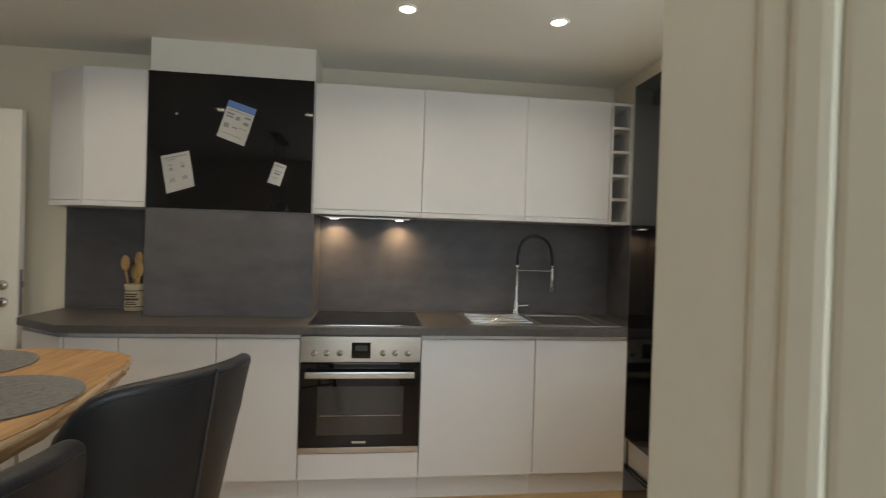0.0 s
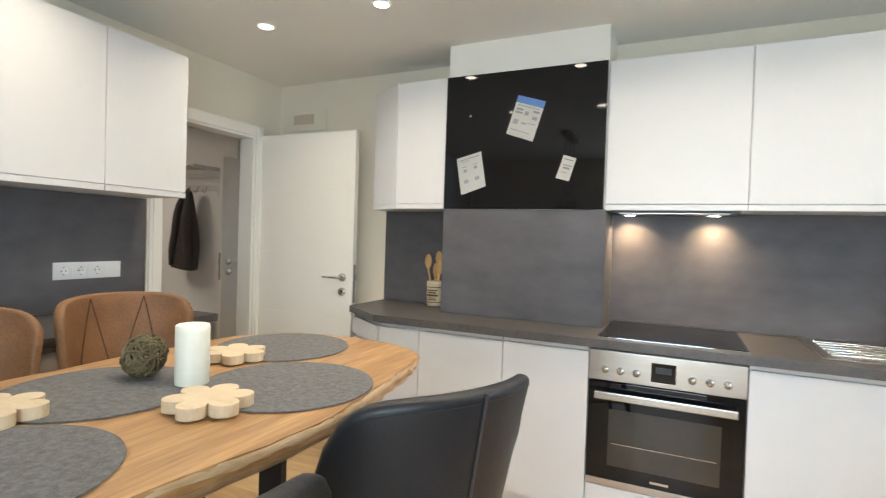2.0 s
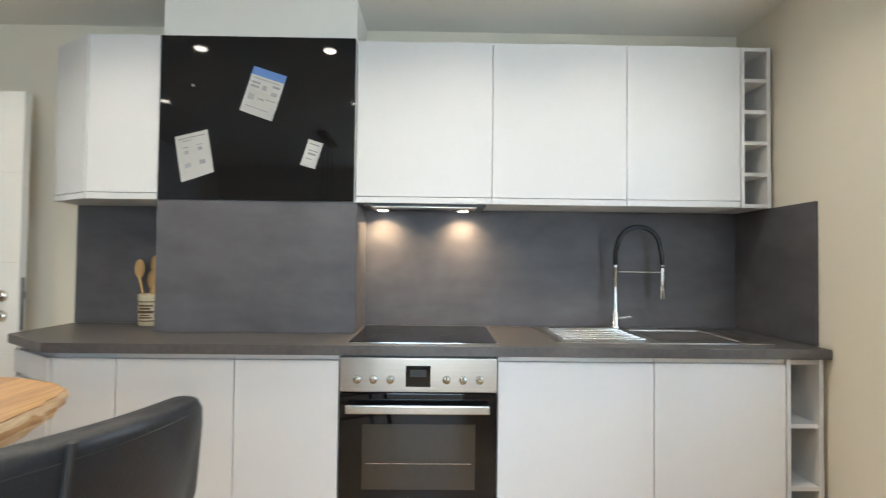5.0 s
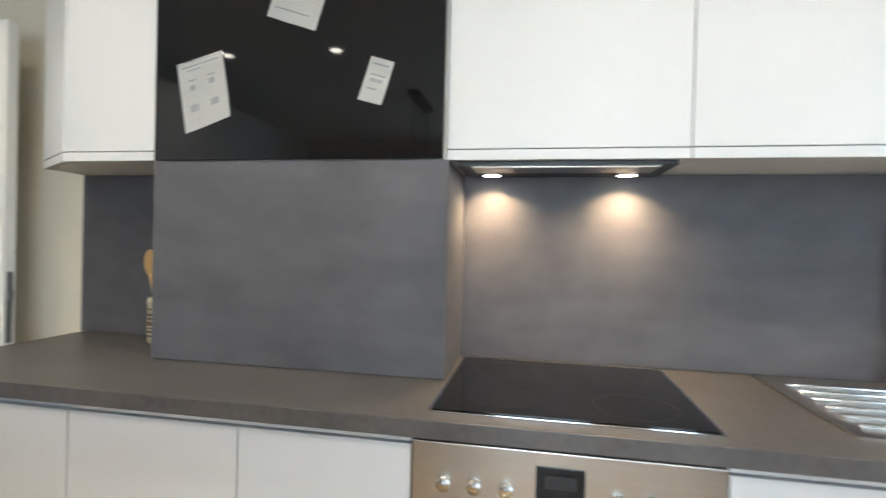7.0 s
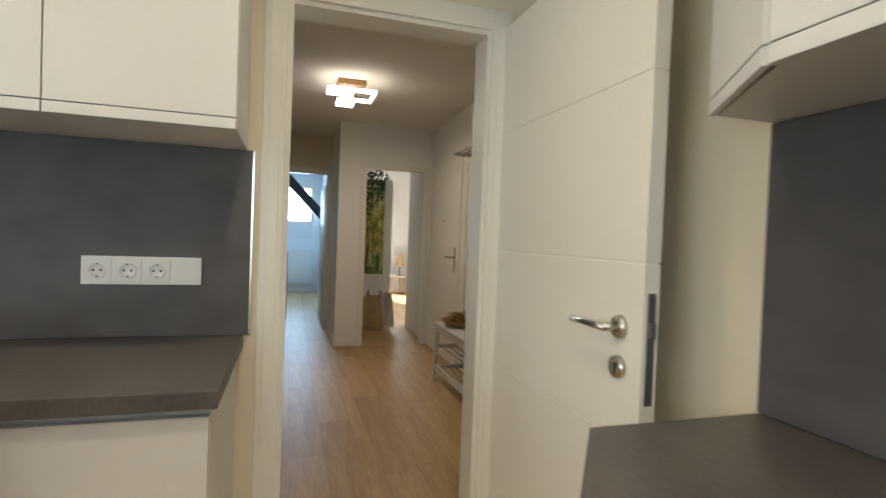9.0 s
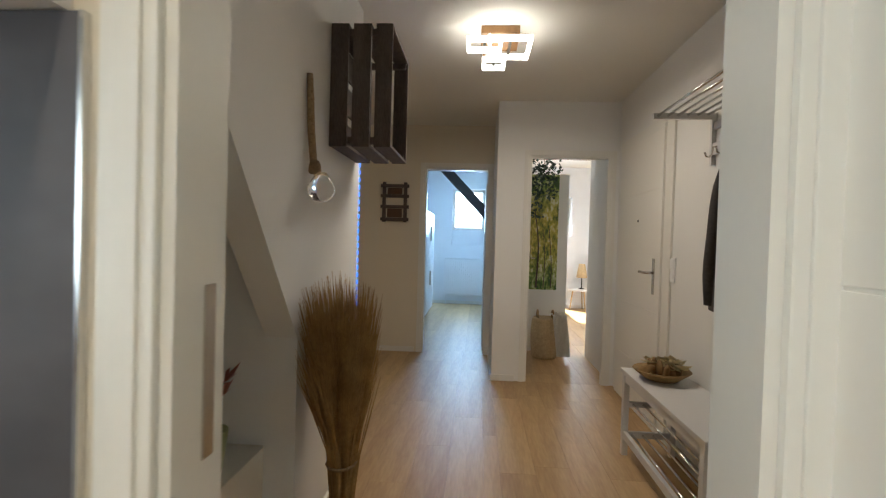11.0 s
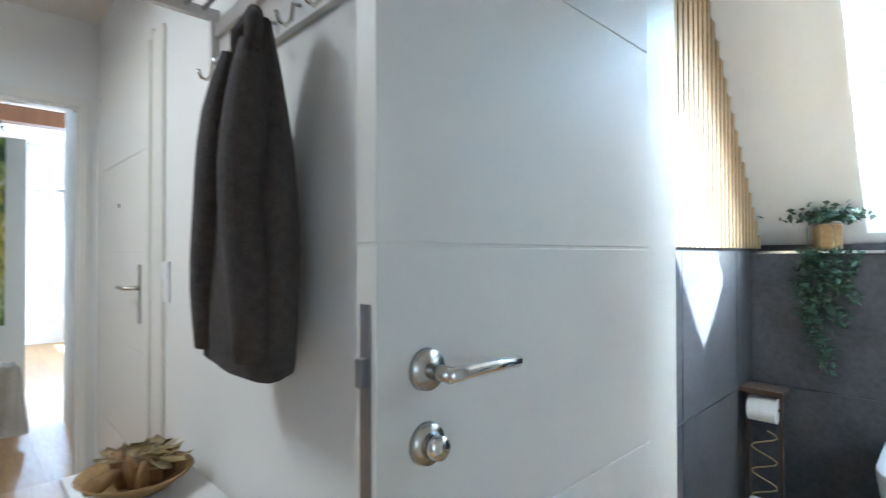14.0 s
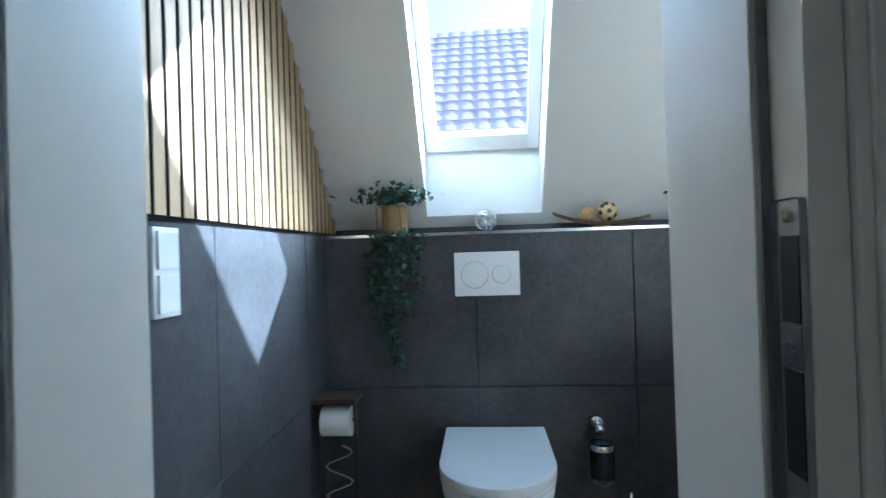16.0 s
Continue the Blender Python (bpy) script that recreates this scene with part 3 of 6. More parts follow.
sheet_of_paper("instruction_sheet", (-1.272, 2.072), (-1.128, 2.027), (-1.188, 1.825), (-1.332, 1.875), "white printed sheet with a blue heading, pinned askew",
               [(0, 1, 0, 0.17, ink_blue), (0.08, 0.34, 0.30, 0.35, ink), (0.08, 0.34, 0.38, 0.43, ink), (0.42, 0.56, 0.34, 0.44, ink), (0.70, 0.92, 0.28, 0.33, ink), (0.72, 0.9, 0.42, 0.50, ink), (0.10, 0.28, 0.58, 0.70, ink), (0.40, 0.58, 0.62, 0.66, ink), (0.08, 0.9, 0.22, 0.235, ink), (0.62, 0.92, 0.60, 0.615, ink), (0.1, 0.8, 0.84, 0.855, ink)])
sheet_of_paper("instruction_sheet", (-1.612, 1.752), (-1.470, 1.788), (-1.436, 1.600), (-1.578, 1.553), "white sheet with small line drawings, pinned askew",
               [(0.1, 0.9, 0.08, 0.10, ink), (0.2, 0.5, 0.14, 0.155, ink), (0.2, 0.36, 0.28, 0.30, ink), (0.22, 0.34, 0.36, 0.44, ink), (0.62, 0.78, 0.28, 0.30, ink), (0.64, 0.76, 0.34, 0.42, ink), (0.18, 0.36, 0.64, 0.74, ink), (0.62, 0.8, 0.64, 0.74, ink)])
sheet_of_paper("instruction_sheet", (-1.027, 1.752), (-0.963, 1.732), (-0.996, 1.618), (-1.063, 1.637), "small white card with a printed figure",
               [(0.15, 0.85, 0.12, 0.16, ink), (0.2, 0.85, 0.36, 0.40, ink), (0.25, 0.75, 0.46, 0.54, ink), (0.2, 0.6, 0.68, 0.71, ink)])
bm = bmesh.new()
cyl(bm, (-1.536, 3.112, 1.98), (-1.536, 3.106, 1.98), 0.007, 0.006, 16)
tagged(part("round_magnet", bm, chrome, None, "", True), "small round steel magnet on the board", "magnet")


def upper_unit(x0, x1, label, group="wall cabinets of the kitchen"):
    ob = thing("wall_cabinet", ((x0 + x1) / 2, 3.2, 1.478), label, "cabinet", group)
    part("body", boxes(((x0 + 0.0008, x1 - 0.0008), (3.162, 3.427), (1.480, 2.203))), carcass, ob)
    part("door", boxes(((x0 + 0.0015, x1 - 0.0015), (3.142, 3.161), (1.508, 2.206)), bevel=0.002), lacquer, ob)
    part("grip_lip", boxes(((x0 + 0.0015, x1 - 0.0015), (3.140, 3.161), (1.478, 1.505)), bevel=0.003), lacquer, ob)


for a, b in ((-0.824, -0.216), (-0.216, 0.390), (0.390, 0.905)):
    upper_unit(a, b, "white handleless wall cabinet")
ob = thing("corner_wall_cabinet", (-1.95, 3.2, 1.478), "white wall cabinet with a chamfered side", "cabinet")
part("body", prism(bmesh.new(), ((-2.238, 3.427), (-2.238, 3.28), (-1.995, 3.138), (-1.687, 3.138), (-1.687, 3.427)), 1.480, 2.203), carcass, ob)
part("door", boxes(((-1.994, -1.687), (3.118, 3.137), (1.508, 2.206)), bevel=0.002), lacquer, ob)
part("grip_lip", boxes(((-1.994, -1.687), (3.116, 3.137), (1.478, 1.505)), bevel=0.003), lacquer, ob)
mch = Matrix.Translation((-1.996, 3.126, 0)) @ Matrix.Rotation(math.atan2(0.15, -0.243), 4, "Z")
bm = bmesh.new()
box(bm, (0.0, 0.286), (0.0, 0.012), (1.508, 2.206), 0.002, mch)
box(bm, (0.0, 0.286), (0.0, 0.012), (1.478, 1.505), 0.002, mch)
part("chamfer_front", bm, lacquer, ob)
ob = thing("wine_rack", (0.97, 3.2, 1.478), "narrow open white rack beside the wall cabinets", "rack")
part("side_panel", boxes(((0.907, 0.923), (3.142, 3.427), (1.478, 2.206))), lacquer, ob)
part("side_panel", boxes(((1.026, 1.042), (3.142, 3.427), (1.478, 2.206))), lacquer, ob)
part("back_panel", boxes(((0.923, 1.026), (3.412, 3.427), (1.478, 2.206))), lacquer, ob)
for k in range(6):
    z = 1.486 + k * 0.1424
    part("shelf", boxes(((0.923, 1.026), (3.146, 3.412), (z - 0.008, z + 0.008))), lacquer, ob)

# hood
ob = thing("cooker_hood", (-0.52, 3.28, 1.45), "slim dark extractor hood under the wall cabinet", "hood")
part("body", boxes(((-0.80, -0.24), (3.165, 3.40), (1.468, 1.4795)), bevel=0.002), black_plastic, ob)
part("filter", boxes(((-0.76, -0.28), (3.18, 3.29), (1.464, 1.4675))), steel, ob)
for hx in (-0.72, -0.335):
    bm = bmesh.new()
    cyl(bm, (hx, 3.33, 1.4685), (hx, 3.33, 1.4625), 0.033, 0.031, 24)
    lamp = part("lamp_ring", bm, chrome, ob, "", True)
    bm = bmesh.new()
    cyl(bm, (hx, 3.33, 1.4640), (hx, 3.33, 1.4618), 0.025, None, 24)
    part("diffuser", bm, lamp_glow, lamp)

# oven
ob = thing("oven", (-0.523, 2.84, 0.13), "built-in steel and black glass oven", "oven")
part("body", boxes(((-0.820, -0.226), (2.862, 3.40), (0.262, 0.858))), black_plastic, ob)
part("control_panel", boxes(((-0.823, -0.223), (2.834, 2.860), (0.722, 0.850)), bevel=0.002), steel, ob)
disp = part("display", boxes(((-0.572, -0.477), (2.832, 2.836), (0.742, 0.822)), bevel=0.001), black_glass, ob)
part("clock_screen", boxes(((-0.555, -0.494), (2.8305, 2.8325), (0.780, 0.806))), black_plastic, disp)
for kx in (-0.755, -0.693, -0.629, -0.416, -0.353, -0.290):
    bm = bmesh.new()
    cyl(bm, (kx, 2.834, 0.770), (kx, 2.818, 0.770), 0.0155, 0.0145, 20)
    k = part("knob", bm, satin, ob, "", True)
    part("mark", boxes(((kx - 0.0015, kx + 0.0015), (2.8165, 2.8185), (0.772, 0.783))), black_plastic, k)
door = part("oven_door", boxes(((-0.823, -0.223), (2.836, 2.860), (0.292, 0.716)), bevel=0.003), black_glass, ob)
part("oven_window", boxes(((-0.735, -0.305), (2.834, 2.837), (0.355, 0.600))), oven_glass, door)
bm = bmesh.new()
tube(bm, [(-0.72, 2.8338, 0.452), (-0.32, 2.8338, 0.452)], 0.0014, 6)
part("rack_bar", bm, satin, door)
bm = bmesh.new()
box(bm, (-0.793, -0.253), (2.790, 2.806), (0.650, 0.682), 0.004)
box(bm, (-0.785, -0.765), (2.806, 2.836), (0.656, 0.676), 0.002)
box(bm, (-0.281, -0.261), (2.806, 2.836), (0.656, 0.676), 0.002)
part("oven_handle", bm, satin, door)
part("badge", boxes(((-0.56, -0.49), (2.8345, 2.8362), (0.312, 0.322))), satin, door)
part("bottom_trim", boxes(((-0.823, -0.223), (2.836, 2.860), (0.262, 0.290)), bevel=0.002), steel, ob)
part("filler_panel", boxes(((-0.823, -0.223), (2.84, 2.86), (0.130, 0.258)), bevel=0.002), lacquer, ob)
part("plinth", boxes(((-0.825, -0.221), (2.89, 2.906), (0, 0.124))), lacquer, ob)

# hob
ob = thing("ceramic_hob", (-0.51, 3.1, WT), "black ceramic hob with a steel rim set in the worktop", "hob")
part("rim", boxes(((-0.80, -0.215), (2.862, 3.385), (WT + 0.0005, WT + 0.004)), bevel=0.001), chrome, ob)
part("glass_plate", boxes(((-0.792, -0.223), (2.870, 3.377), (WT + 0.0042, WT + 0.0065)), bevel=0.001), black_glass, ob)
for cx, cy, r in ((-0.65, 2.99, 0.075), (-0.36, 2.99, 0.09), (-0.65, 3.25, 0.09), (-0.36, 3.25, 0.075)):
    bm = bmesh.new()
    tube(bm, [(cx + r * math.cos(k * math.pi / 24), cy + r * math.sin(k * math.pi / 24), WT + 0.0064) for k in range(48)], 0.0006, 4, True)
    part("cooking_zone", bm, shadow_gap, ob)

# sink
ob = thing("sink", (0.45, 3.15, WT), "stainless steel sink with a ribbed drainer", "sink")
bm = bmesh.new()
prof = [(0.03, 2.915), (0.90, 2.915), (0.90, 3.40), (0.03, 3.40)]
for x, y in (((0.03, 0.46), (2.915, 3.40)), ((0.80, 0.90), (2.915, 3.40)), ((0.46, 0.80), (2.915, 2.965)), ((0.46, 0.80), (3.31, 3.40))):
    box(bm, x, y, (WT + 0.0005, WT + 0.005))
part("rim", bm, steel, ob)
bm = bmesh.new()
for x, y, z in (((0.46, 0.462), (2.965, 3.31), (0.75, WT + 0.004)), ((0.798, 0.80), (2.965, 3.31), (0.75, WT + 0.004)), ((0.462, 0.798), (2.965, 2.967), (0.75, WT + 0.004)), ((0.462, 0.798), (3.308, 3.31), (0.75, WT + 0.004)), ((0.46, 0.80), (2.965, 3.31), (0.745, 0.75))):
    box(bm, x, y, z)
part("bowl", bm, bowl_steel, ob)
bm = bmesh.new()
for k in range(6):
    y = 2.975 + 0.062 * k
    tube(bm, [(0.07, y, WT + 0.006), (0.075, y, WT + 0.009), (0.40, y, WT + 0.009), (0.41, y, WT + 0.006)], 0.005, 6)
part("drainer_rib", bm, chrome, ob, "", True)

# tap
ob = thing("kitchen_tap", (0.41, 3.33, WT), "chrome spring tap with a black hose arch", "tap")
bm = bmesh.new()
lathe(bm, (0.41, 3.34, WT + 0.005), ((0.027, 0), (0.027, 0.012), (0.019, 0.018), (0.018, 0.075), (0.012, 0.085), (0.0105, 0.29), (0.013, 0.295), (0.013, 0.31)), 20)
part("column", bm, chrome, ob, "", True)
bm = bmesh.new()
tube(bm, [(0.41, 3.34, 0.955), (0.44, 3.315, 0.962), (0.475, 3.30, 0.968)], [0.009, 0.006, 0.005], 8)
part("lever", bm, chrome, ob, "", True)
arch = [(0.41, 3.34, 1.21), (0.41, 3.34, 1.28)]
for k in range(13):
    a = math.pi * (1 - k / 12)
    arch.append((0.52 + 0.11 * math.cos(a), 3.34 - 0.02 * (1 - math.cos(a)) / 2, 1.295 + 0.105 * math.sin(a)))
arch += [(0.63, 3.32, 1.25), (0.63, 3.32, 1.20)]
part("hose", tube(bmesh.new(), arch, 0.0115, 12), black_plastic, ob, "black rubber hose", True)
bm = bmesh.new()
lathe(bm, (0.63, 3.32, 1.05), ((0.009, 0), (0.014, 0.004), (0.014, 0.10), (0.011, 0.155), (0.012, 0.165)), 16)
part("spray_head", bm, chrome, ob, "", True)
part("bracket", tube(bmesh.new(), [(0.41, 3.34, 1.18), (0.63, 3.32, 1.18)], 0.004, 8), chrome, ob)

# utensil crock
ob = thing("utensil_crock", (-1.83, 3.345, WT), "cream stoneware crock with brown bands on the worktop", "jar")
bm = bmesh.new()
lathe(bm, (-1.83, 3.345, WT), ((0.046, 0), (0.050, 0.006), (0.050, 0.03), (0.050, 0.12), (0.053, 0.135), (0.050, 0.150), (0.044, 0.150), (0.044, 0.02), (0.0, 0.02)), 28)
part("jar", bm, crock_m, ob, "", True)
for z in (0.022, 0.112):
    bm = bmesh.new()
    lathe(bm, (-1.83, 3.345, WT + z), ((0.0502, 0), (0.0510, 0.001), (0.0510, 0.004), (0.0502, 0.005)), 28)
    part("band", bm, brown_glaze, ob, "", True)
for k, (u0, u1, z0, z1) in enumerate(((-0.75, 0.75, 0.092, 0.100), (-0.6, 0.55, 0.078, 0.087), (-0.8, 0.8, 0.060, 0.073), (-0.45, 0.5, 0.048, 0.054), (-0.7, 0.65, 0.036, 0.043))):
    bm = bmesh.new()
    rows = [[bm.verts.new((-1.83 + 0.0509 * math.sin(u0 + (u1 - u0) * i / 10), 3.345 - 0.0509 * math.cos(u0 + (u1 - u0) * i / 10), WT + z)) for i in range(11)] for z in (z0, z1)]
    for i in range(10):
        bm.faces.new((rows[0][i], rows[0][i + 1], rows[1][i + 1], rows[1][i]))
    part("printed_line", bm, brown_glaze, ob)
for dx, dy, top, kind in ((-0.026, -0.01, 0.305, 0), (0.006, 0.012, 0.325, 0), (0.022, -0.014, 0.27, 1), (-0.010, 0.02, 0.25, 1)):
    u = thing("wooden_spoon", (-1.83, 3.345, WT + 0.022), "beech wood cooking spoon standing in the crock", "spoon", "spoons in the crock")
    a, b = Vector((-1.83 + dx * 0.3, 3.345 + dy * 0.3, WT + 0.022)), Vector((-1.83 + dx * 1.7, 3.345 + dy * 1.7, WT + top - 0.07))
    part("handle", tube(bmesh.new(), [a, (a + b) / 2, b], [0.005, 0.005, 0.006], 8), spoon_wood, u, "", True)
    bm = bmesh.new()
    bmesh.ops.create_uvsphere(bm, u_segments=14, v_segments=8, radius=1.0, matrix=Matrix.Translation(b + Vector((0, 0, 0.035))) @ Matrix.Diagonal((0.024 if kind == 0 else 0.019, 0.006, 0.045, 1)))
    part("bowl", bm, spoon_wood, u, "", True)

# ---- kitchen units along the west wall ----
for a, b in ((0.345, 0.755), (0.755, 1.148), (1.148, 1.560), (1.560, 1.965), (1.965, 2.375)):
    ob = thing("wall_cabinet", (-3.0, (a + b) / 2, 1.478), "white handleless wall cabinet above the side worktop", "cabinet", "wall cabinets on the side wall")
    part("body", boxes(((-3.168, -2.841), (a + 0.0008, b - 0.0008), (1.480, 2.203))), carcass, ob)
    part("door", boxes(((-2.840, -2.820), (a + 0.0018, b - 0.0018), (1.508, 2.206)), bevel=0.002), lacquer, ob)
    part("grip_lip", boxes(((-2.840, -2.818), (a + 0.0018, b - 0.0018), (1.478, 1.505)), bevel=0.003), lacquer, ob)
ob = thing("side_worktop", (-2.87, 1.4, 0.86), "dark concrete-look laminate worktop on the side wall", "worktop")
part("worktop", boxes(((-3.165, -2.57), (0.30, 2.378), (0.862, WT)), bevel=0.0025), worktop_m, ob)
ob = thing("side_wall_panel", (-3.16, 1.4, WT), "dark concrete-look splashback on the side wall", "splashback")
part("panel", boxes(((-3.1685, -3.158), (0.30, 2.392), (0.902, 1.478))), concrete, ob)
part("edge_trim", boxes(((-3.1685, -3.156), (2.3925, 2.398), (0.902, 1.478))), alu, ob)
for a, b in ((0.345, 0.95), (0.95, 1.555), (1.555, 1.96), (1.96, 2.36)):
    ob = thing("drawer_cabinet", (-2.8, (a + b) / 2, 0), "white handleless drawer cabinet under the side worktop", "cabinet", "drawer cabinets on the side wall")
    part("body", boxes(((-3.165, -2.622), (a + 0.0008, b - 0.0008), (0.125, 0.858))), carcass, ob)
    part("plinth", boxes(((-2.67, -2.654), (a + 0.001, b - 0.001), (0, 0.124))), lacquer, ob)
    for z0, z1 in ((0.13, 0.41), (0.435, 0.640), (0.665, 0.838)):
        part("drawer", boxes(((-2.621, -2.600), (a + 0.0018, b - 0.0018), (z0, z1)), bevel=0.002), lacquer, ob)


def socket_block(y0, count, blank, z=1.0565):
    """A horizontal block of sockets, with a blank cover at the end where there is one."""
    total = count + (1 if blank else 0)
    w = 0.0775
    ob = thing("socket_block", (-3.158, y0, z), "white block of three power sockets" + (" and a blank cover" if blank else " on the splashback"), "socket")
    part("frame", boxes(((-3.158, -3.150), (y0, y0 + w * total + 0.006), (z, z + 0.083)), bevel=0.002), socket_w, ob)
    for k in range(total):
        yc = y0 + 0.003 + w * (k + 0.5)
        part("insert", boxes(((-3.151, -3.147), (yc - 0.0345, yc + 0.0345), (z + 0.007, z + 0.076)), bevel=0.0015), socket_w, ob)
        if k < count:
            zc = z + 0.0415
            bm = bmesh.new()
            lathe(bm, (0, 0, 0), ((0.0235, 0.0), (0.0235, 0.004), (0.0205, 0.004), (0.0195, 0.0008), (0, 0.0008)), 24)
            bmesh.ops.transform(bm, matrix=Matrix.Translation((-3.1472, yc, zc)) @ Matrix.Rotation(radians(90), 4, "Y"), verts=bm.verts)
            cup = part("cup", bm, socket_w, ob, "", True)
            bm = bmesh.new()
            for dy in (-0.0095, 0.0095):
                cyl(bm, (-3.1466, yc + dy, zc), (-3.1455, yc + dy, zc), 0.0032, None, 10)
            for dz in (-0.019, 0.019):
                box(bm, (-3.1466, -3.1450), (yc - 0.003, yc + 0.003), (zc + dz - 0.0025, zc + dz + 0.0025))
            part("contact", bm, black_plastic, cup)


socket_block(1.095, 3, False)
socket_block(1.938, 3, True)

# vent above the door
ob = thing("air_vent", (-2.91, 3.43, 2.05), "cream air vent grille set in the wall", "vent")
part("plate", boxes(((-3.075, -2.755), (3.422, 3.4295), (2.048, 2.202)), bevel=0.002), cream, ob)
for k in range(13):
    x = -3.04 + k * 0.014
    part("slot", boxes(((x, x + 0.005), (3.4208, 3.4225), (2.095, 2.165))), wicker, ob)

# downlights
for sy in SPOT_ROWS:
    for sx in SPOT_X:
        ob = thing("downlight", (sx, sy, ZK), "round recessed ceiling spotlight, lit", "downlight", "ceiling spotlights")
        bm = bmesh.new()
        lathe(bm, (sx, sy, ZK - 0.006), ((0.034, 0.002), (0.037, 0.0), (0.044, 0.001), (0.046, 0.0055)), 28, False)
        part("ring", bm, socket_w, ob, "", True)
        bm = bmesh.new()
        cyl(bm, (sx, sy, ZK - 0.001), (sx, sy, ZK - 0.0035), 0.0335, None, 28)
        part("diffuser", bm, lamp_glow, ob)

# fridge
ob = thing("fridge", (0.6, 1.3, 0), "tall black glass fronted fridge freezer", "fridge")
part("body", boxes(((0.29, 0.93), (0.98, 1.605), (0.02, 1.78)), bevel=0.004), black_plastic, ob)
part("fridge_door", boxes(((0.250, 0.286), (0.98, 1.605), (0.80, 1.785)), bevel=0.004), black_glass, ob)
part("freezer_door", boxes(((0.250, 0.286), (0.98, 1.605), (0.06, 0.72)), bevel=0.004), black_glass, ob)
part("grip_strip", boxes(((0.262, 0.289), (0.985, 1.60), (0.722, 0.798))), steel, ob)
# the glass fronts' bright edge, made as an added pale metal strip
part("edge_strip", boxes(((0.252, 0.289), (1.6055, 1.6085), (0.06, 1.785))), alu, ob, "pale strip standing for the edge of the glass fronts")
part("foot", boxes(((0.30, 0.9), (1.0, 1.58), (0.0, 0.02))), black_plastic, ob)

# ---- dining table and chairs ----
TT = 0.955
ob = thing("bar_table", (-1.5, 1.1, 0), "high dining table with a live-edge acacia top", "table")
rnd = random.Random(4)
edge = []
near = [(-1.13, 0.25), (-1.15, 0.5), (-1.16, 0.75), (-1.145, 1.0), (-1.112, 1.2), (-1.10, 1.36), (-1.118, 1.52), (-1.15, 1.70), (-1.165, 1.82), (-1.20, 1.93)]
far = [(-1.30, 1.995), (-1.42, 2.03), (-1.60, 2.03), (-1.76, 1.98), (-1.86, 1.82), (-1.885, 1.5), (-1.88, 1.2), (-1.865, 0.9), (-1.85, 0.6), (-1.87, 0.3), (-1.80, 0.20), (-1.2, 0.19)]
for p, q in zip(near + far, (near + far)[1:] + near[:1]):
    for k in range(4):
        u = k / 4
        edge.append((p[0] * (1 - u) + q[0] * u + rnd.uniform(-0.004, 0.004), p[1] * (1 - u) + q[1] * u + rnd.uniform(-0.004, 0.004)))
part("tabletop", prism(bmesh.new(), edge, TT - 0.03, TT), table_wood, ob, "", False)
cx, cy = -1.5, 1.1
bm = bmesh.new()
loops = []
for off, z in ((1.003, TT - 0.002), (1.010, TT - 0.012), (0.985, TT - 0.030), (0.955, TT - 0.052), (0.90, TT - 0.052)):
    loops.append([bm.verts.new((cx + (x - cx) * off + rnd.uniform(-0.003, 0.003), cy + (y - cy) * (1 + (off - 1) * 0.45) + rnd.uniform(-0.003, 0.003), z + (rnd.uniform(-0.003, 0.003) if z < TT - 0.005 else 0))) for x, y in edge])
for p, q in zip(loops, loops[1:]):
    for k in range(len(edge)):
        bm.faces.new((p[k], p[(k + 1) % len(edge)], q[(k + 1) % len(edge)], q[k]))
part("live_edge", bm, bark_edge, ob, "pale uneven live edge", True)
for ly in (0.55, 1.76):
    part("leg", boxes(((-1.66, -1.57), (ly - 0.012, ly + 0.012), (0.012, TT - 0.05)), bevel=0.002), black_metal, ob)
    part("foot_plate", boxes(((-1.85, -1.25), (ly - 0.04, ly + 0.04), (0.0, 0.012)), bevel=0.002), black_metal, ob)


def placemat(x, y, r=0.20):
    bm = bmesh.new()
    lathe(bm, (x, y, TT + 0.0005), ((r - 0.002, 0), (r, 0.0015), (r - 0.001, 0.004)), 64)
    tagged(part("placemat", bm, felt, None, "", False), "round grey felt placemat on the table", "placemat", "placemats on the table")


for x, y in ((-1.610, 1.790), (-1.318, 1.485), (-1.625, 1.245), (-1.390, 0.905)):
    placemat(x, y)


def clover(x, y, turn, z):
    """A flat wooden trivet cut as a six-leaved flower."""
    out = []
    for k in range(96):
        a = 2 * math.pi * k / 96
        r = 0.050 + 0.035 * abs(math.sin(3 * a)) ** 0.6
        out.append((x + r * math.cos(a + turn), y + r * math.sin(a + turn)))
    tagged(part("flower_trivet", prism(bmesh.new(), out, z, z + 0.024, bevel=0.002), pale_wood), "pale wooden flower-shaped trivet on the table", "trivet", "trivets on the table")


for x, y, a, z in ((-1.335, 1.275, 0.3, TT + 0.0046), (-1.612, 1.043, 1.2, TT + 0.0046), (-1.605, 1.592, 0.7, TT + 0.0046), (-1.510, 0.790, 0.1, TT + 0.0046)):
    clover(x, y, a, z)
bm = bmesh.new()
lathe(bm, (-1.505, 1.372, TT + 0.001), ((0.035, 0), (0.037, 0.004), (0.037, 0.125), (0.0375, 0.137), (0.034, 0.140), (0.028, 0.132), (0, 0.130)), 36)
candle = tagged(part("pillar_candle", bm, wax, None, "", True), "ivory pillar candle on the table", "candle")
ob = thing("twig_ball", (-1.635, 1.345, TT + 0.0046), "dark ball woven from thin twigs on a placemat", "decoration")
rnd = random.Random(9)
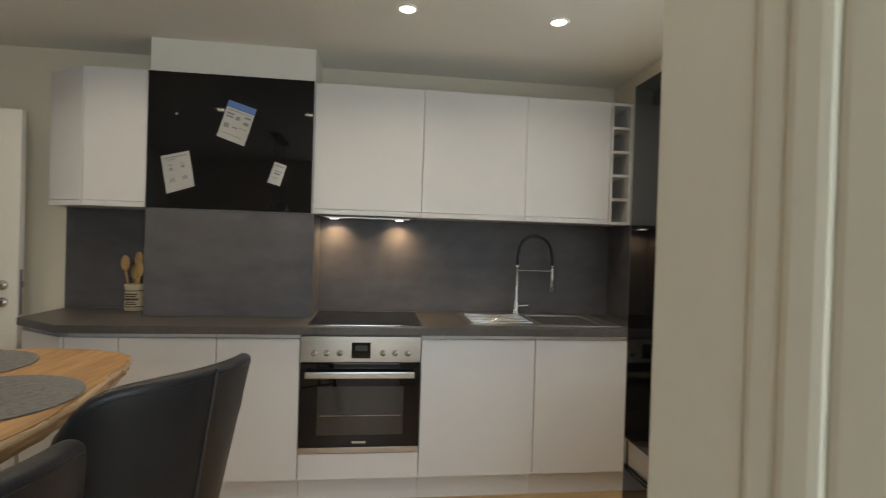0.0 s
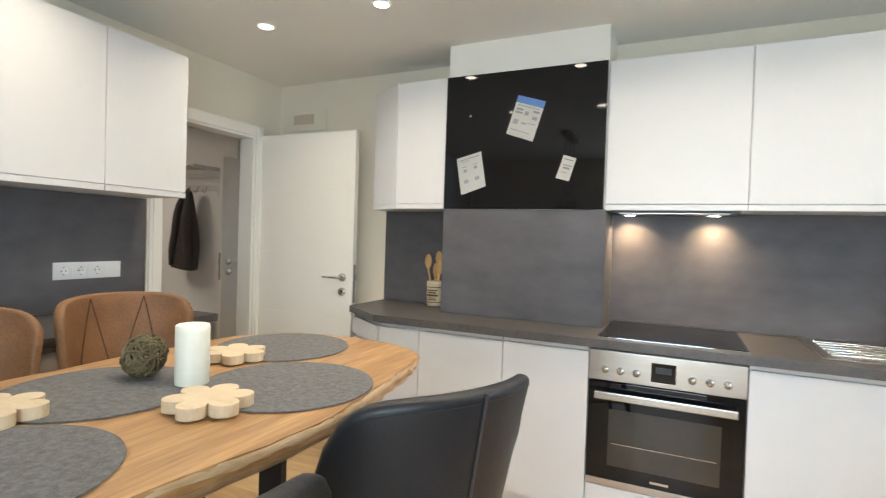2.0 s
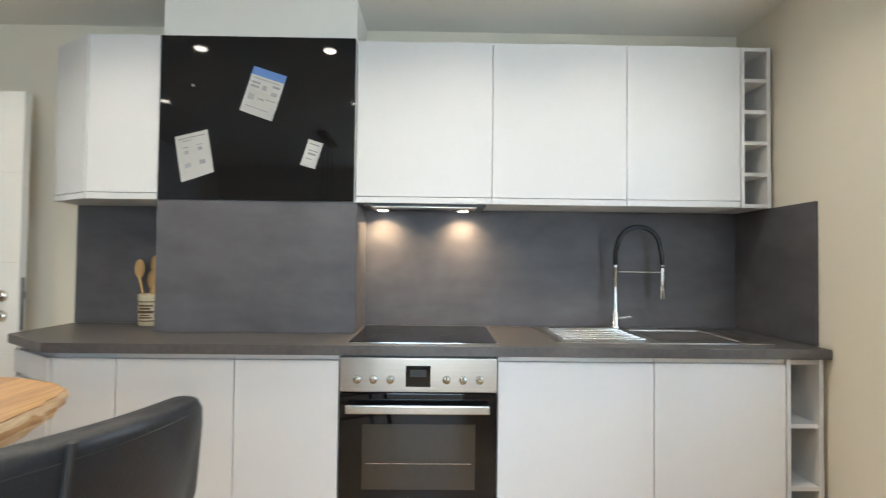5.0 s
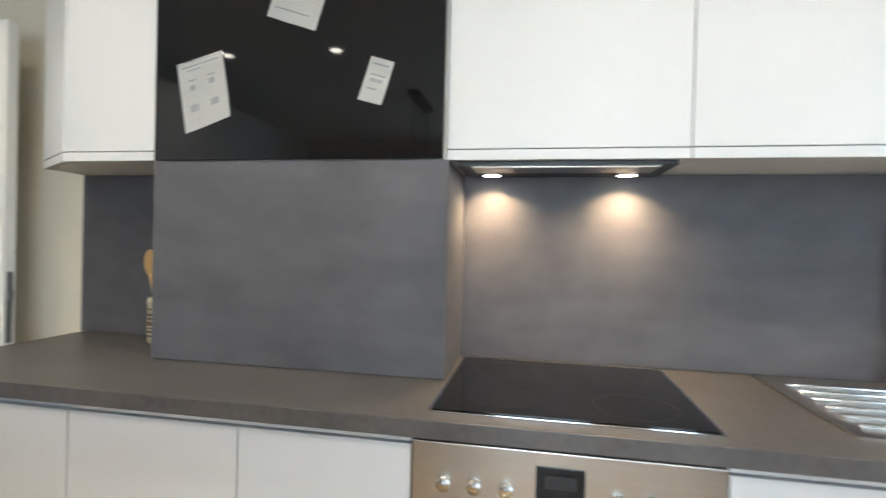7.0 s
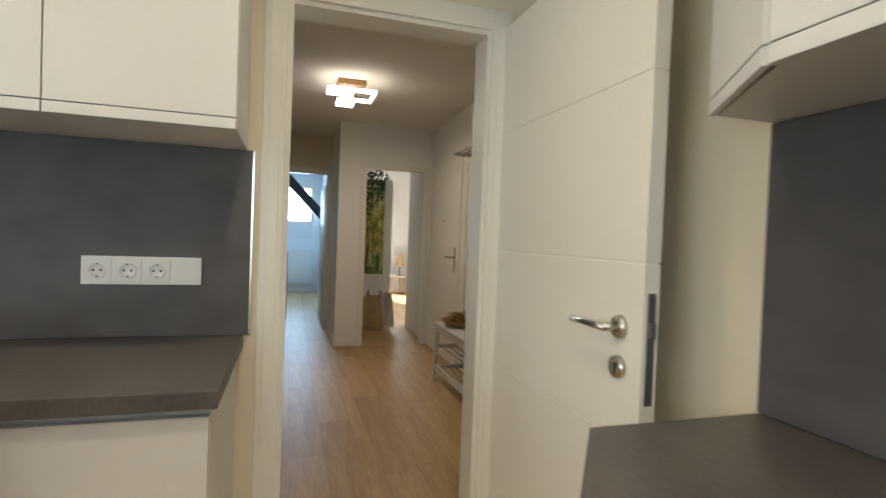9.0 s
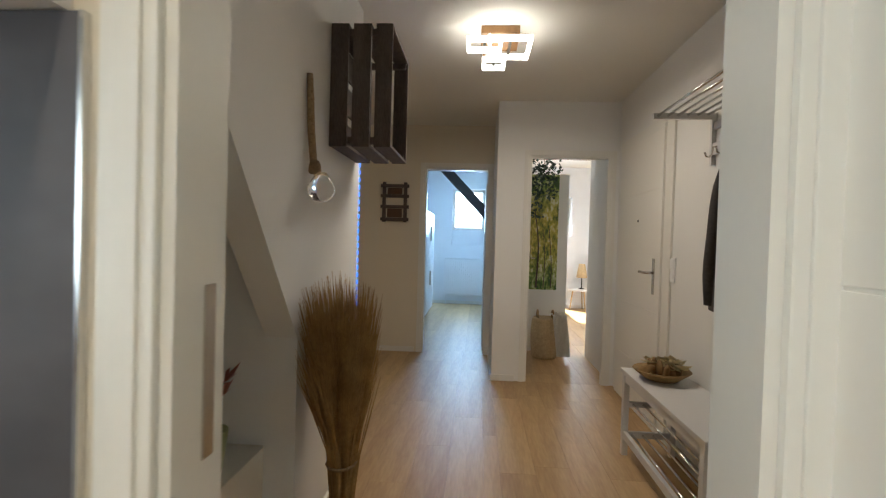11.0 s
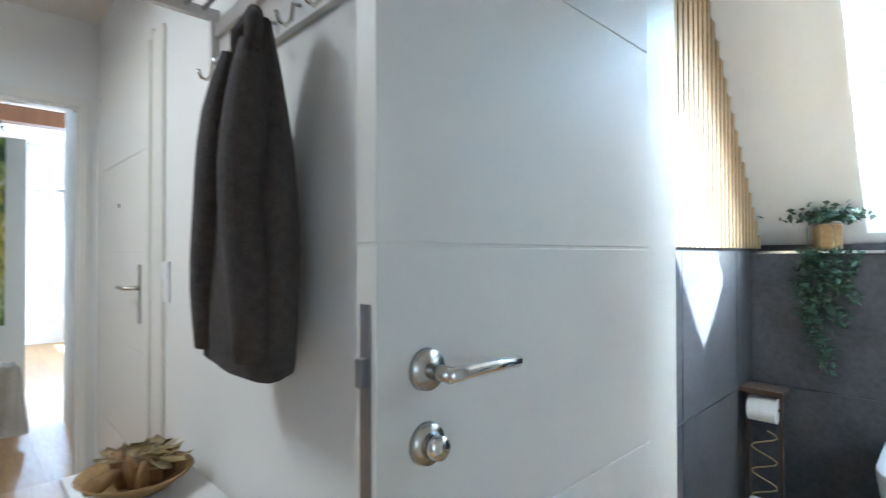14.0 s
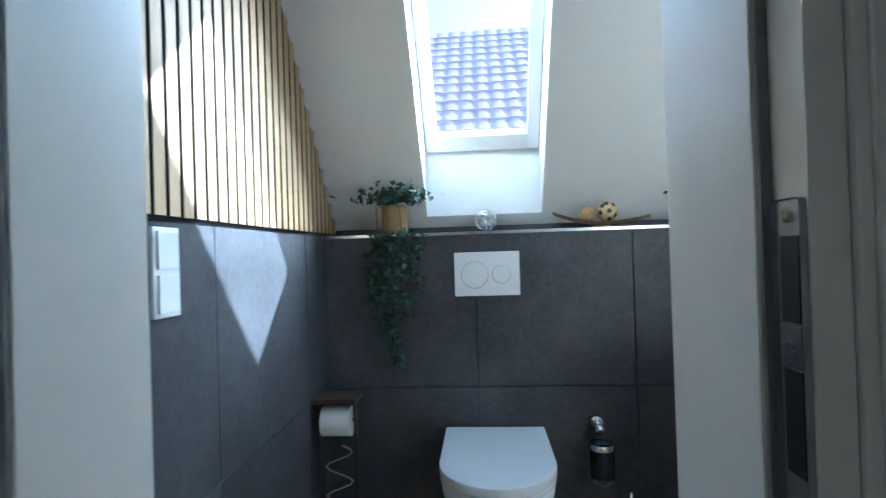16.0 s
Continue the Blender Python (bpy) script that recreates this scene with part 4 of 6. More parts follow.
for k in range(34):
    q = Euler((rnd.uniform(0, 6.3), rnd.uniform(0, 6.3), rnd.uniform(0, 6.3))).to_matrix()
    r = rnd.uniform(0.045, 0.051)
    part("twig", tube(bmesh.new(), [Vector((-1.635, 1.345, TT + 0.057)) + q @ Vector((r * math.cos(a * math.pi / 10), r * math.sin(a * math.pi / 10), 0.006 * math.sin(a * 1.3))) for a in range(20)], 0.0021, 5, True), twig, ob)


def bar_chair(name, leather, quilted, label, group, girth):
    """Counter-height shell chair that faces +x, its seat's centre over the origin."""
    ob = thing(name, (0, 0, 0), label, "chair", group)
    bm = bmesh.new()
    nu, nv = 25, 10

    def shell(u, v, off=0.0):
        a = math.pi + u * radians(78 if quilted else 66)
        top = 1.064 - 0.02 * abs(u) ** 2 - (0.06 * abs(u) ** 9 if quilted else 0.15 * abs(u) ** 8)
        z = 0.60 + (top - 0.60) * v
        r = girth + 0.035 * v - (0 if quilted else 0.05 * (1 - v)) + off
        return Vector((r * math.cos(a) * (1.0 if abs(u) < 0.5 else 1.0), r * 1.06 * math.sin(a), z))
    g = [[bm.verts.new(shell(-1 + 2 * i / (nu - 1), j / (nv - 1))) for i in range(nu)] for j in range(nv)]
    for j in range(nv - 1):
        for i in range(nu - 1):
            bm.faces.new((g[j][i], g[j][i + 1], g[j + 1][i + 1], g[j + 1][i]))
    bmesh.ops.recalc_face_normals(bm, faces=bm.faces[:])
    bmesh.ops.solidify(bm, geom=bm.faces[:], thickness=0.030)
    back = part("backrest", bm, leather, ob, "", True)
    mod = back.modifiers.new("round", "BEVEL")
    mod.width, mod.segments, mod.limit_method, mod.angle_limit = 0.011, 3, "ANGLE", radians(50)
    if quilted:
        lines = []
        for a, b in (((-0.62, 0.30), (-0.36, 0.97)), ((-0.36, 0.97), (-0.02, 0.22)), ((-0.02, 0.22), (0.30, 0.97)), ((0.30, 0.97), (0.62, 0.28)), ((-0.75, 0.30), (0.75, 0.30))):
            lines.append([shell(a[0] + (b[0] - a[0]) * k / 8, a[1] + (b[1] - a[1]) * k / 8, -0.031) for k in range(9)])
        for l in lines:
            part("quilt_seam", tube(bmesh.new(), l, 0.0022, 6), seam_dark, back)
    else:
        for uu in (0.0,):
            part("back_seam", tube(bmesh.new(), [shell(uu, k / 8, 0.001) for k in range(9)], 0.0034, 6), black_plastic, back)
        for u0 in (-0.72, 0.0):
            part("top_stitch", tube(bmesh.new(), [shell(u0 + 0.72 * k / 16, 0.965, 0.0008) for k in range(17)], 0.0009, 5), black_plastic, back)
    bm = bmesh.new()
    lathe(bm, (0.01, 0, 0.585), ((0.15, 0), (0.185, 0.010), (0.195, 0.035), (0.185, 0.062), (0.15, 0.074), (0, 0.078)), 32)
    part("seat", bm, leather, ob, "", True)
    for sx in (-1, 1):
        for sy in (-1, 1):
            part("leg", tube(bmesh.new(), [(sx * 0.12, sy * 0.12, 0.60), (sx * 0.21, sy * 0.21, 0.0)], [0.012, 0.009], 10), black_metal, ob, "", True)
    part("foot_ring", tube(bmesh.new(), [(0.172 * sx, 0.172 * sy, 0.25) for sx, sy in ((-1, -1), (1, -1), (1, 1), (-1, 1))], 0.007, 8, True), black_metal, ob, "", True)
    return ob


def spin(x, y, facing):
    return pose(x, y, 0, 0, 0, facing)


black = bar_chair("bar_chair", black_leather, False, "black leather bar chair with a curved back", "black chairs at the table", 0.212)
black.matrix_basis = spin(-0.985, 1.44, 153)
copy_thing(black, spin(-1.07, 0.905, 155))
brown = bar_chair("bar_chair", brown_leather, True, "brown quilted leather bar chair at the table", "brown chairs at the table", 0.196)
brown.matrix_basis = spin(-2.23, 1.215, -4)
copy_thing(brown, spin(-2.25, 1.745, -10))

# pendant lamp over the table
ob = thing("pendant_lamp", (-1.5, 0.5, ZK), "pendant lamp with clear glass shades over the table", "lamp")
part("ceiling_bar", boxes(((-1.54, -1.46), (0.3, 0.82), (ZK - 0.04, ZK - 0.001)), bevel=0.004), wood_lamp, ob)
for px, py, pz in ((-1.5, 0.765, 1.485), (-1.5, 0.56, 1.56), (-1.5, 0.35, 1.50)):
    part("cord", tube(bmesh.new(), [(px, py, ZK - 0.04), (px, py, pz + 0.2)], 0.003, 6), black_plastic, ob)
    bm = bmesh.new()
    lathe(bm, (px, py, pz), ((0.05, 0), (0.085, 0.05), (0.095, 0.10), (0.075, 0.17), (0.022, 0.215), (0.02, 0.215), (0.073, 0.168), (0.093, 0.10), (0.083, 0.05), (0.048, 0)), 28, False)
    part("shade", bm, smoky, ob, "clear glass bell shade", True)
    bm = bmesh.new()
    lathe(bm, (px, py, pz + 0.13), ((0.004, -0.06), (0.024, -0.03), (0.022, 0.0), (0.013, 0.03), (0.013, 0.085)), 16)
    part("bulb", bm, smoky, ob, "", True)

# ---- hall shell ----
structure("wall_hall_coats", boxes(((-8.2, -4.275), (4.06, 4.20), (0, 2.6)), ((-4.42, -4.275), (4.20, 4.62), (0, 2.6))), paint, "white painted hall wall with the coat rack")
structure("wall_hall_east", boxes(((-3.45, -3.29), (3.55, 4.62), (0, 2.6)), ((-3.45, -3.30), (3.43, 3.55), (0, 2.6))), paint, "white painted end wall of the hall")
structure("wall_toilet_door", boxes(*wall_y(4.58, 4.81, -4.6, -3.0, 2.6, ((-4.281, -3.51, 0, 2.0),))), paint, "white painted wall with the toilet doorway")
bm = prism(bmesh.new(), ((-5.33, 0), (-4.43, 0), (-4.43, 0.845), (-3.79, 1.62), (-3.292, 2.2), (-3.292, 2.6), (-5.33, 2.6)), 2.08, 2.20, "y")
structure("wall_hall_south", bm, paint, "white painted hall wall cut by a sloping niche")
structure("wall_niche", boxes(((-4.55, -3.292), (1.45, 1.55), (0, 2.6)), ((-4.55, -4.45), (1.55, 2.08), (0, 2.6))), paint, "shaded white wall of the niche")
structure("wall_hall_return", boxes(((-5.33, -5.23), (0.5, 2.08), (0, 2.6)), ((-8.17, -5.33), (0.5, 0.62), (0, 2.6))), cream, "cream painted side wall of the hall")
structure("ceiling_hall", boxes(((-8.17, HW), (0.5, 4.06), (ZH, 2.6)), ((-4.275, -3.45), (4.06, 4.62), (ZH, 2.6))), ceil_paint, "white painted hall ceiling", "ceiling")
structure("wall_hall_far", boxes(*wall_x(-8.17, -8.04, 0.62, 3.01, 2.6, ((0.66, 1.46, 0, 2.0), (2.27, 2.97, 0, 2.0)))), cream, "cream painted far wall with two doorways")
structure("wall_pier", boxes(((-8.17, -7.06), (3.01, 3.15), (0, 2.6)), ((-7.12, -7.06), (3.15, 3.29), (0, 2.6)), ((-7.12, -7.06), (3.29, 3.985), (1.985, 2.6)), ((-7.12, -7.06), (3.985, 4.06), (0, 2.6))), paint, "white painted pier beside the bedroom doorway")
door_frame("door_frame_bedroom", None, "x", -7.12, -7.06, 3.285, 3.99, 1.99, "white door frame of the bedroom", casing=0.05)
door_frame("door_frame_utility", None, "x", -8.17, -8.04, 2.265, 2.975, 2.005, "white door frame of the utility room", casing=0.055)
door_frame("door_frame_side", None, "x", -8.17, -8.04, 0.66, 1.46, 2.0, "white door frame with a closed door", casing=0.06)
door_leaf("door_side", (-8.11, 0.69, 0), (0, 1, 0), 0.745, 1.97, (1, 0, 0), GROOVES, 1.05, "white closed door in the hall")
ob = tagged(new("door_entrance"), "white closed entrance door in the hall", "door", kind="structure")
leaf = part("leaf", box(bmesh.new(), (-6.828, -5.967), (4.040, 4.058), (0.012, 1.99)), door_white, ob)
for a, b in zip((0.01, 0.37, 0.785, 1.19, 1.605), (0.367, 0.782, 1.187, 1.602, 1.995)):
    part("panel", box(bmesh.new(), (-6.83, -5.965), (4.036, 4.059), (a, b), 0.0015), door_white, leaf)
bm = bmesh.new()
box(bm, (-5.965, -5.940), (4.030, 4.0595), (0, 2.02), 0.004)
box(bm, (-5.940, -5.815), (4.044, 4.0595), (0, 2.05), 0.004)
box(bm, (-6.955, -5.940), (4.040, 4.0592), (1.997, 2.07), 0.004)
box(bm, (-6.955, -6.832), (4.044, 4.0595), (0, 1.996), 0.004)
part("casing", bm, frame_white, ob)
part("back_plate", boxes(((-6.087, -6.047), (4.030, 4.0355), (0.90, 1.14)), bevel=0.002), satin, ob)
bm = bmesh.new()
tube(bm, [(-6.067, 4.030, 1.045), (-6.067, 3.985, 1.045), (-6.10, 3.98, 1.045), (-6.19, 3.98, 1.045)], 0.009, 10)
part("door_handle", bm, satin, ob, "", True)
bm = bmesh.new()
cyl(bm, (-6.43, 4.0355, 1.405), (-6.43, 4.031, 1.405), 0.009, None, 14)
part("peephole", bm, black_plastic, ob)
bm = bmesh.new()
for x, y in (((-5.81, -4.30), (4.046, 4.0595)), ((-7.06, -7.046), (3.0, 3.21)), ((-8.04, -7.06), (2.996, 3.0095)), ((-8.039, -8.026), (1.53, 2.20)), ((-5.33, -4.44), (2.2005, 2.214))):
    box(bm, x, y, (0, 0.055), 0.003)
structure("baseboard_hall", bm, skirting_m, "white skirting board in the hall", "baseboard")

# toilet doorway with its open leaf
toilet_frame = tagged(new("door_frame_toilet"), "white moulded door frame of the toilet", "door frame", kind="structure")
part("lining", boxes(((-4.2805, -4.252), (4.625, 4.829), (0, 1.972)), ((-3.553, -3.541), (4.625, 4.829), (0, 1.972)), ((-4.2805, -3.5105), (4.625, 4.829), (1.972, 1.9995)), bevel=0.002), frame_white, toilet_frame)
part("rebate", boxes(((-4.2805, -4.268), (4.5715, 4.6245), (0, 1.985)), ((-3.5405, -3.5105), (4.5715, 4.829), (0, 1.971)), ((-4.268, -3.5405), (4.5715, 4.6245), (1.986, 1.9995)), bevel=0.0015), frame_white, toilet_frame)
part("seal", boxes(((-4.2675, -4.254), (4.6175, 4.6245), (0, 1.97)), ((-3.551, -3.541), (4.6175, 4.6245), (0, 1.97)), bevel=0.002), seal_grey, toilet_frame, "grey rubber door seal")
for y0, y1, y2 in ((4.579, 4.566, 4.560), (4.811, 4.825, 4.831)):
    bm = bmesh.new()
    for x0, x1 in ((-4.335, -4.2815), (-3.5095, -3.4515)):
        box(bm, (x0, x1), (min(y0, y1), max(y0, y1)), (0, 2.045), 0.004)
        box(bm, (x0 + 0.012, x1 - 0.012), (min(y1, y2), max(y1, y2)), (0, 2.03), 0.0025)
    box(bm, (-4.281, -3.510), (min(y0, y1), max(y0, y1)), (2.0005, 2.045), 0.004)
    part("casing", bm, frame_white, toilet_frame)
bm = bmesh.new()
box(bm, (-3.5435, -3.5407), (4.574, 4.612), (0.885, 1.148), 0.006)
strike = part("strike_plate", bm, zinc, toilet_frame, "long grey steel strike plate")
part("strike_slot", boxes(((-3.5446, -3.5436), (4.580, 4.604), (1.048, 1.118)), ((-3.5446, -3.5436), (4.580, 4.604), (0.925, 1.010))), black_plastic, strike)
part("latch_bridge", boxes(((-3.5462, -3.5436), (4.578, 4.606), (1.012, 1.046)), bevel=0.001), satin, strike)
for z in (0.898, 1.028, 1.134):
    bm = bmesh.new()
    cyl(bm, (-3.5434, 4.592, z), (-3.5472, 4.592, z), 0.005, None, 12)
    part("screw", bm, chrome, strike)
door_leaf("door_toilet", (-4.218, 4.545), (-0.006, -0.710, 0), 0.710, 1.985, (1, 0, 0), GROOVES, 1.035, "white toilet door with milled lines, standing open", key="turn")

leaf_ob = bpy.data.objects["door_toilet"]
part("rebate_edge", boxes(((-4.236, -4.212), (4.5455, 4.558), (0.012, 1.972)), bevel=0.004), door_white, leaf_ob)

# hall lamp
ob = thing("ceiling_lamp", (-5.62, 2.95, ZH), "ceiling lamp of glowing square frames on a wooden plate", "lamp")
part("base_plate", boxes(((-5.78, -5.50), (2.84, 3.06), (2.405, ZH - 0.001)), bevel=0.003), wood_lamp, ob)
for x0, x1, y0, y1, z in ((-5.66, -5.36, 2.88, 3.12, 2.31), (-5.62, -5.44, 2.76, 2.96, 2.335), (-5.82, -5.66, 2.85, 2.99, 2.30)):
    w = 0.018
    part("led_frame", boxes(((x0, x1), (y0, y0 + w), (z, z + 0.03)), ((x0, x1), (y1 - w, y1), (z, z + 0.03)), ((x0, x0 + w), (y0 + w, y1 - w), (z, z + 0.03)), ((x1 - w, x1), (y0 + w, y1 - w), (z, z + 0.03))), hall_glow, ob, "glowing white square frame")
    part("stem", boxes((((x0 + x1) / 2 - 0.01, (x0 + x1) / 2 + 0.01), (y0 + 0.002, y0 + 0.014), (z + 0.03, 2.405))), chrome, ob)
    part("cross_bar", boxes(((x0 + w, x1 - w), ((y0 + y1) / 2 - 0.008, (y0 + y1) / 2 + 0.008), (z + 0.01, z + 0.024))), chrome, ob)

# shoe bench
ob = thing("shoe_bench", (-5.07, 3.88, 0), "white wooden shoe bench with steel rails", "bench")
part("seat_board", boxes(((-5.655, -4.54), (3.725, 4.045), (0.478, 0.500)), bevel=0.003), lacquer, ob)
for x in (-5.615, -4.58):
    for y in (3.748, 4.02):
        part("leg", boxes(((x - 0.02, x + 0.02), (y - 0.016, y + 0.016), (0, 0.478)), bevel=0.002), lacquer, ob)
    part("side_rail", boxes(((x - 0.012, x + 0.012), (3.752, 4.003), (0.10, 0.135))), lacquer, ob)
    part("side_rail", boxes(((x - 0.012, x + 0.012), (3.752, 4.003), (0.28, 0.31))), lacquer, ob)
    part("apron", boxes(((x - 0.012, x + 0.012), (3.752, 4.003), (0.44, 0.477))), lacquer, ob)
part("apron", boxes(((-5.595, -4.60), (3.738, 3.753), (0.43, 0.477))), lacquer, ob)
part("front_rail", boxes(((-5.595, -4.60), (3.735, 3.758), (0.10, 0.14))), lacquer, ob)
for z in (0.118, 0.297):
    for y in (3.79, 3.85, 3.91, 3.97):
        part("rail", tube(bmesh.new(), [(-5.61, y, z), (-4.585, y, z)], 0.007, 8), chrome, ob, "", True)

# bowl with dried things
ob = thing("wooden_bowl", (-5.40, 3.87, 0.5005), "shallow brown wooden bowl on the bench", "bowl")
bm = bmesh.new()
lathe(bm, (-5.40, 3.87, 0.5005), ((0.06, 0), (0.09, 0.012), (0.135, 0.045), (0.150, 0.058), (0.147, 0.061), (0.12, 0.044), (0.07, 0.018), (0, 0.014)), 32)
part("bowl", bm, wicker, ob, "", True)
rnd = random.Random(12)
for k in range(9):
    a, r = k * 0.72, 0.035 + 0.06 * rnd.random()
    u = thing("dried_husk", (-5.40 + r * math.cos(a), 3.87 + r * math.sin(a), 0.53), "curled brown dried husk in the bowl", "decoration", "dried husks in the bowl")
    bm = bmesh.new()
    c = Vector((-5.40 + r * math.cos(a), 3.87 + r * math.sin(a), 0.56))
    bmesh.ops.create_icosphere(bm, subdivisions=2, radius=1, matrix=Matrix.Translation(c) @ Euler((rnd.random() * 3, rnd.random() * 3, a)).to_matrix().to_4x4() @ Matrix.Diagonal((0.055, 0.030, 0.016 + 0.012 * rnd.random(), 1)))
    for v in bm.verts:
        v.co += Vector((0, 0, 0.012 * math.sin(v.co.x * 90)))
    part("husk", bm, dried, u, "", True)
for k, (dx, dy, dz, tilt) in enumerate(((-0.075, 0.03, 0.075, 0.5), (-0.02, 0.05, 0.095, -0.3), (-0.045, -0.015, 0.085, 0.1), (0.03, 0.06, 0.08, -0.6))):
    u = thing("dried_blossom", (-5.40 + dx, 3.87 + dy, 0.53), "pale cream dried blossom in the bowl", "decoration", "dried blossoms in the bowl")
    bm = bmesh.new()
    c = Vector((-5.40 + dx, 3.87 + dy, 0.515 + dz))
    for j in range(7):
        q = Euler((tilt, 0.5 + 0.1 * (j % 2), j * 0.9 + k)).to_matrix()
        g = [[bm.verts.new(c + q @ Vector((0.017 * a, (b - 2) * 0.017 * math.sin(0.5 + a * 0.55), 0.012 * a * a / 4 + 0.004 * (b - 2) ** 2 / 2 - 0.01))) for b in range(5)] for a in range(5)]
        for a in range(4):
            for b in range(4):
                bm.faces.new((g[a][b], g[a + 1][b], g[a + 1][b + 1], g[a][b + 1]))
    bmesh.ops.solidify(bm, geom=bm.faces[:], thickness=0.0015)
    part("petals", bm, pale_petal, u, "", True)

# coat rack
ob = thing("coat_rack", (-4.95, 4.05, 1.7), "white wall coat rack with a steel hat shelf", "coat rack")
part("back_board", boxes(((-5.29, -4.50), (4.040, 4.0590), (1.70, 1.76)), bevel=0.003), lacquer, ob)
part("upper_board", boxes(((-5.29, -4.50), (4.044, 4.0590), (1.83, 1.87)), bevel=0.003), lacquer, ob)
for x in (-5.315, -4.50):
    part("bracket", prism(bmesh.new(), ((4.059, 1.65), (4.038, 1.65), (4.036, 1.884), (3.745, 1.884), (3.740, 1.912), (4.059, 1.916)), x, x + 0.024, "x", 0.002), lacquer, ob)
for k in range(6):
    y = 3.765 + 0.050 * k
    z = 1.898 + 0.002 * k
    part("rail", tube(bmesh.new(), [(-5.295, y, z), (-4.495, y, z)], 0.007, 8), chrome, ob, "", True)
for k in range(6):
    x = -5.24 + 0.12 * k
    part("hook", tube(bmesh.new(), [(x, 4.040, 1.735), (x, 4.022, 1.732), (x, 4.018, 1.695), (x, 4.005, 1.680), (x, 3.990, 1.685), (x, 3.982, 1.705)], 0.005, 8), satin, ob, "", True)

# coat
ob = thing("coat", (-4.83, 3.98, 1.69), "dark grey wool coat hanging from a hook", "coat")
bm = bmesh.new()
rows = 18
rings = []
for j in range(rows + 1):
    v = j / rows
    z = 1.69 - 0.755 * v
    w = 0.025 + 0.135 * min(1, v * 1.5) ** 0.8
    cxx = -4.80 - 0.045 * v
    d = 0.022 + 0.045 * min(1, v * 2.5)
    ring = []
    for k in range(28):
        a = 2 * math.pi * k / 28
        fold = 1 + 0.12 * v * math.sin(3 * a + 2 * v) + 0.05 * math.sin(7 * a + 5 * v)
        ring.append(bm.verts.new((cxx + w * math.cos(a) * fold, 3.965 + d * math.sin(a) * fold, z + (0.012 * math.sin(2 * a) if v > 0.9 else 0))))
    rings.append(ring)
for p, q in zip(rings, rings[1:]):
    for k in range(28):
        bm.faces.new((p[k], p[(k + 1) % 28], q[(k + 1) % 28], q[k]))
bm.faces.new(rings[0])
part("body", bm, grey_wool, ob, "", True)
for x0, x1, bend in ((-4.85, -4.955, -0.008), (-4.76, -4.73, 0.008)):
    bm = bmesh.new()
    tube(bm, [(x0 + (x1 - x0) * k / 10 + bend * math.sin(k), 3.925 - 0.020 * math.sin(k / 3.2), 1.62 - 0.065 * k) for k in range(11)], [0.022, 0.034, 0.042, 0.045, 0.046, 0.045, 0.044, 0.044, 0.044, 0.043, 0.042], 14)
    part("sleeve", bm, grey_wool, ob, "", True)
part("collar", tube(bmesh.new(), [(-4.85, 3.94, 1.60), (-4.83, 3.93, 1.66), (-4.79, 3.95, 1.70), (-4.75, 3.93, 1.66), (-4.74, 3.92, 1.59)], 0.018, 10), grey_wool, ob, "", True)

# hall switch
ob = thing("light_switch", (-5.79, 4.05, 1.01), "white light switch with a socket under it", "switch")
part("frame", boxes(((-5.835, -5.750), (4.050, 4.0592), (1.005, 1.155)), bevel=0.002), socket_w, ob)
part("rocker", boxes(((-5.825, -5.760), (4.046, 4.051), (1.088, 1.147)), bevel=0.002), socket_w, ob)
bm = bmesh.new()
cyl(bm, (-5.7925, 4.050, 1.042), (-5.7925, 4.047, 1.042), 0.021, None, 20)
part("socket", bm, socket_w, ob)

# crate shelf on the wall
ob = thing("wooden_crate", (-4.98, 2.3, 1.61), "dark weathered wooden crate hung on the wall as a shelf", "crate")
for y0, y1 in ((2.203, 2.280), (2.300, 2.378), (2.398, 2.470)):
    part("slat", boxes(((-4.762, -4.748), (y0, y1), (1.615, 2.14)), bevel=0.002), crate_wood, ob)
    part("slat", boxes(((-5.232, -5.218), (y0, y1), (1.615, 2.14)), bevel=0.002), crate_wood, ob)
    part("slat", boxes(((-5.217, -4.763), (y0, y1), (1.617, 1.630)), bevel=0.002), crate_wood, ob)
    part("slat", boxes(((-5.217, -4.763), (y0, y1), (2.125, 2.138)), bevel=0.002), crate_wood, ob)
for z0 in (1.635, 1.81, 1.98):
    part("back_board", boxes(((-5.217, -4.763), (2.202, 2.212), (z0, z0 + 0.13)), bevel=0.002), crate_wood, ob)
for x in (-5.215, -4.79):
    for z in (1.632, 2.095):
        part("corner_block", boxes(((x, x + 0.026), (2.215, 2.46), (z, z + 0.028))), crate_wood, ob)

# rope lamp
ob = thing("rope_lamp", (-4.47, 2.215, 1.5), "glass bulb hanging on a thick jute rope", "lamp")
part("rope", tube(bmesh.new(), [(-4.455, 2.215, 1.83), (-4.462, 2.217, 1.75), (-4.470, 2.22, 1.62), (-4.475, 2.23, 1.50)], [0.011, 0.013, 0.014, 0.014], 10), rope_m, ob, "", True)
bm = bmesh.new()
lathe(bm, (-4.475, 2.235, 1.46), ((0.018, 0.0), (0.024, 0.01), (0.022, 0.035), (0.014, 0.05)), 18)
part("socket", bm, rope_m, ob, "", True)
bm = bmesh.new()
lathe(bm, (-4.475, 2.262, 1.355), ((0.0, 0.0), (0.03, 0.006), (0.05, 0.035), (0.05, 0.06), (0.03, 0.095), (0.018, 0.11)), 24)
part("bulb", bm, clear, ob, "", True)

# blue LED strip on the wall's end
ob = thing("led_strip", (-5.338, 2.185, 0.7), "blue LED strip running up the wall corner", "led strip")
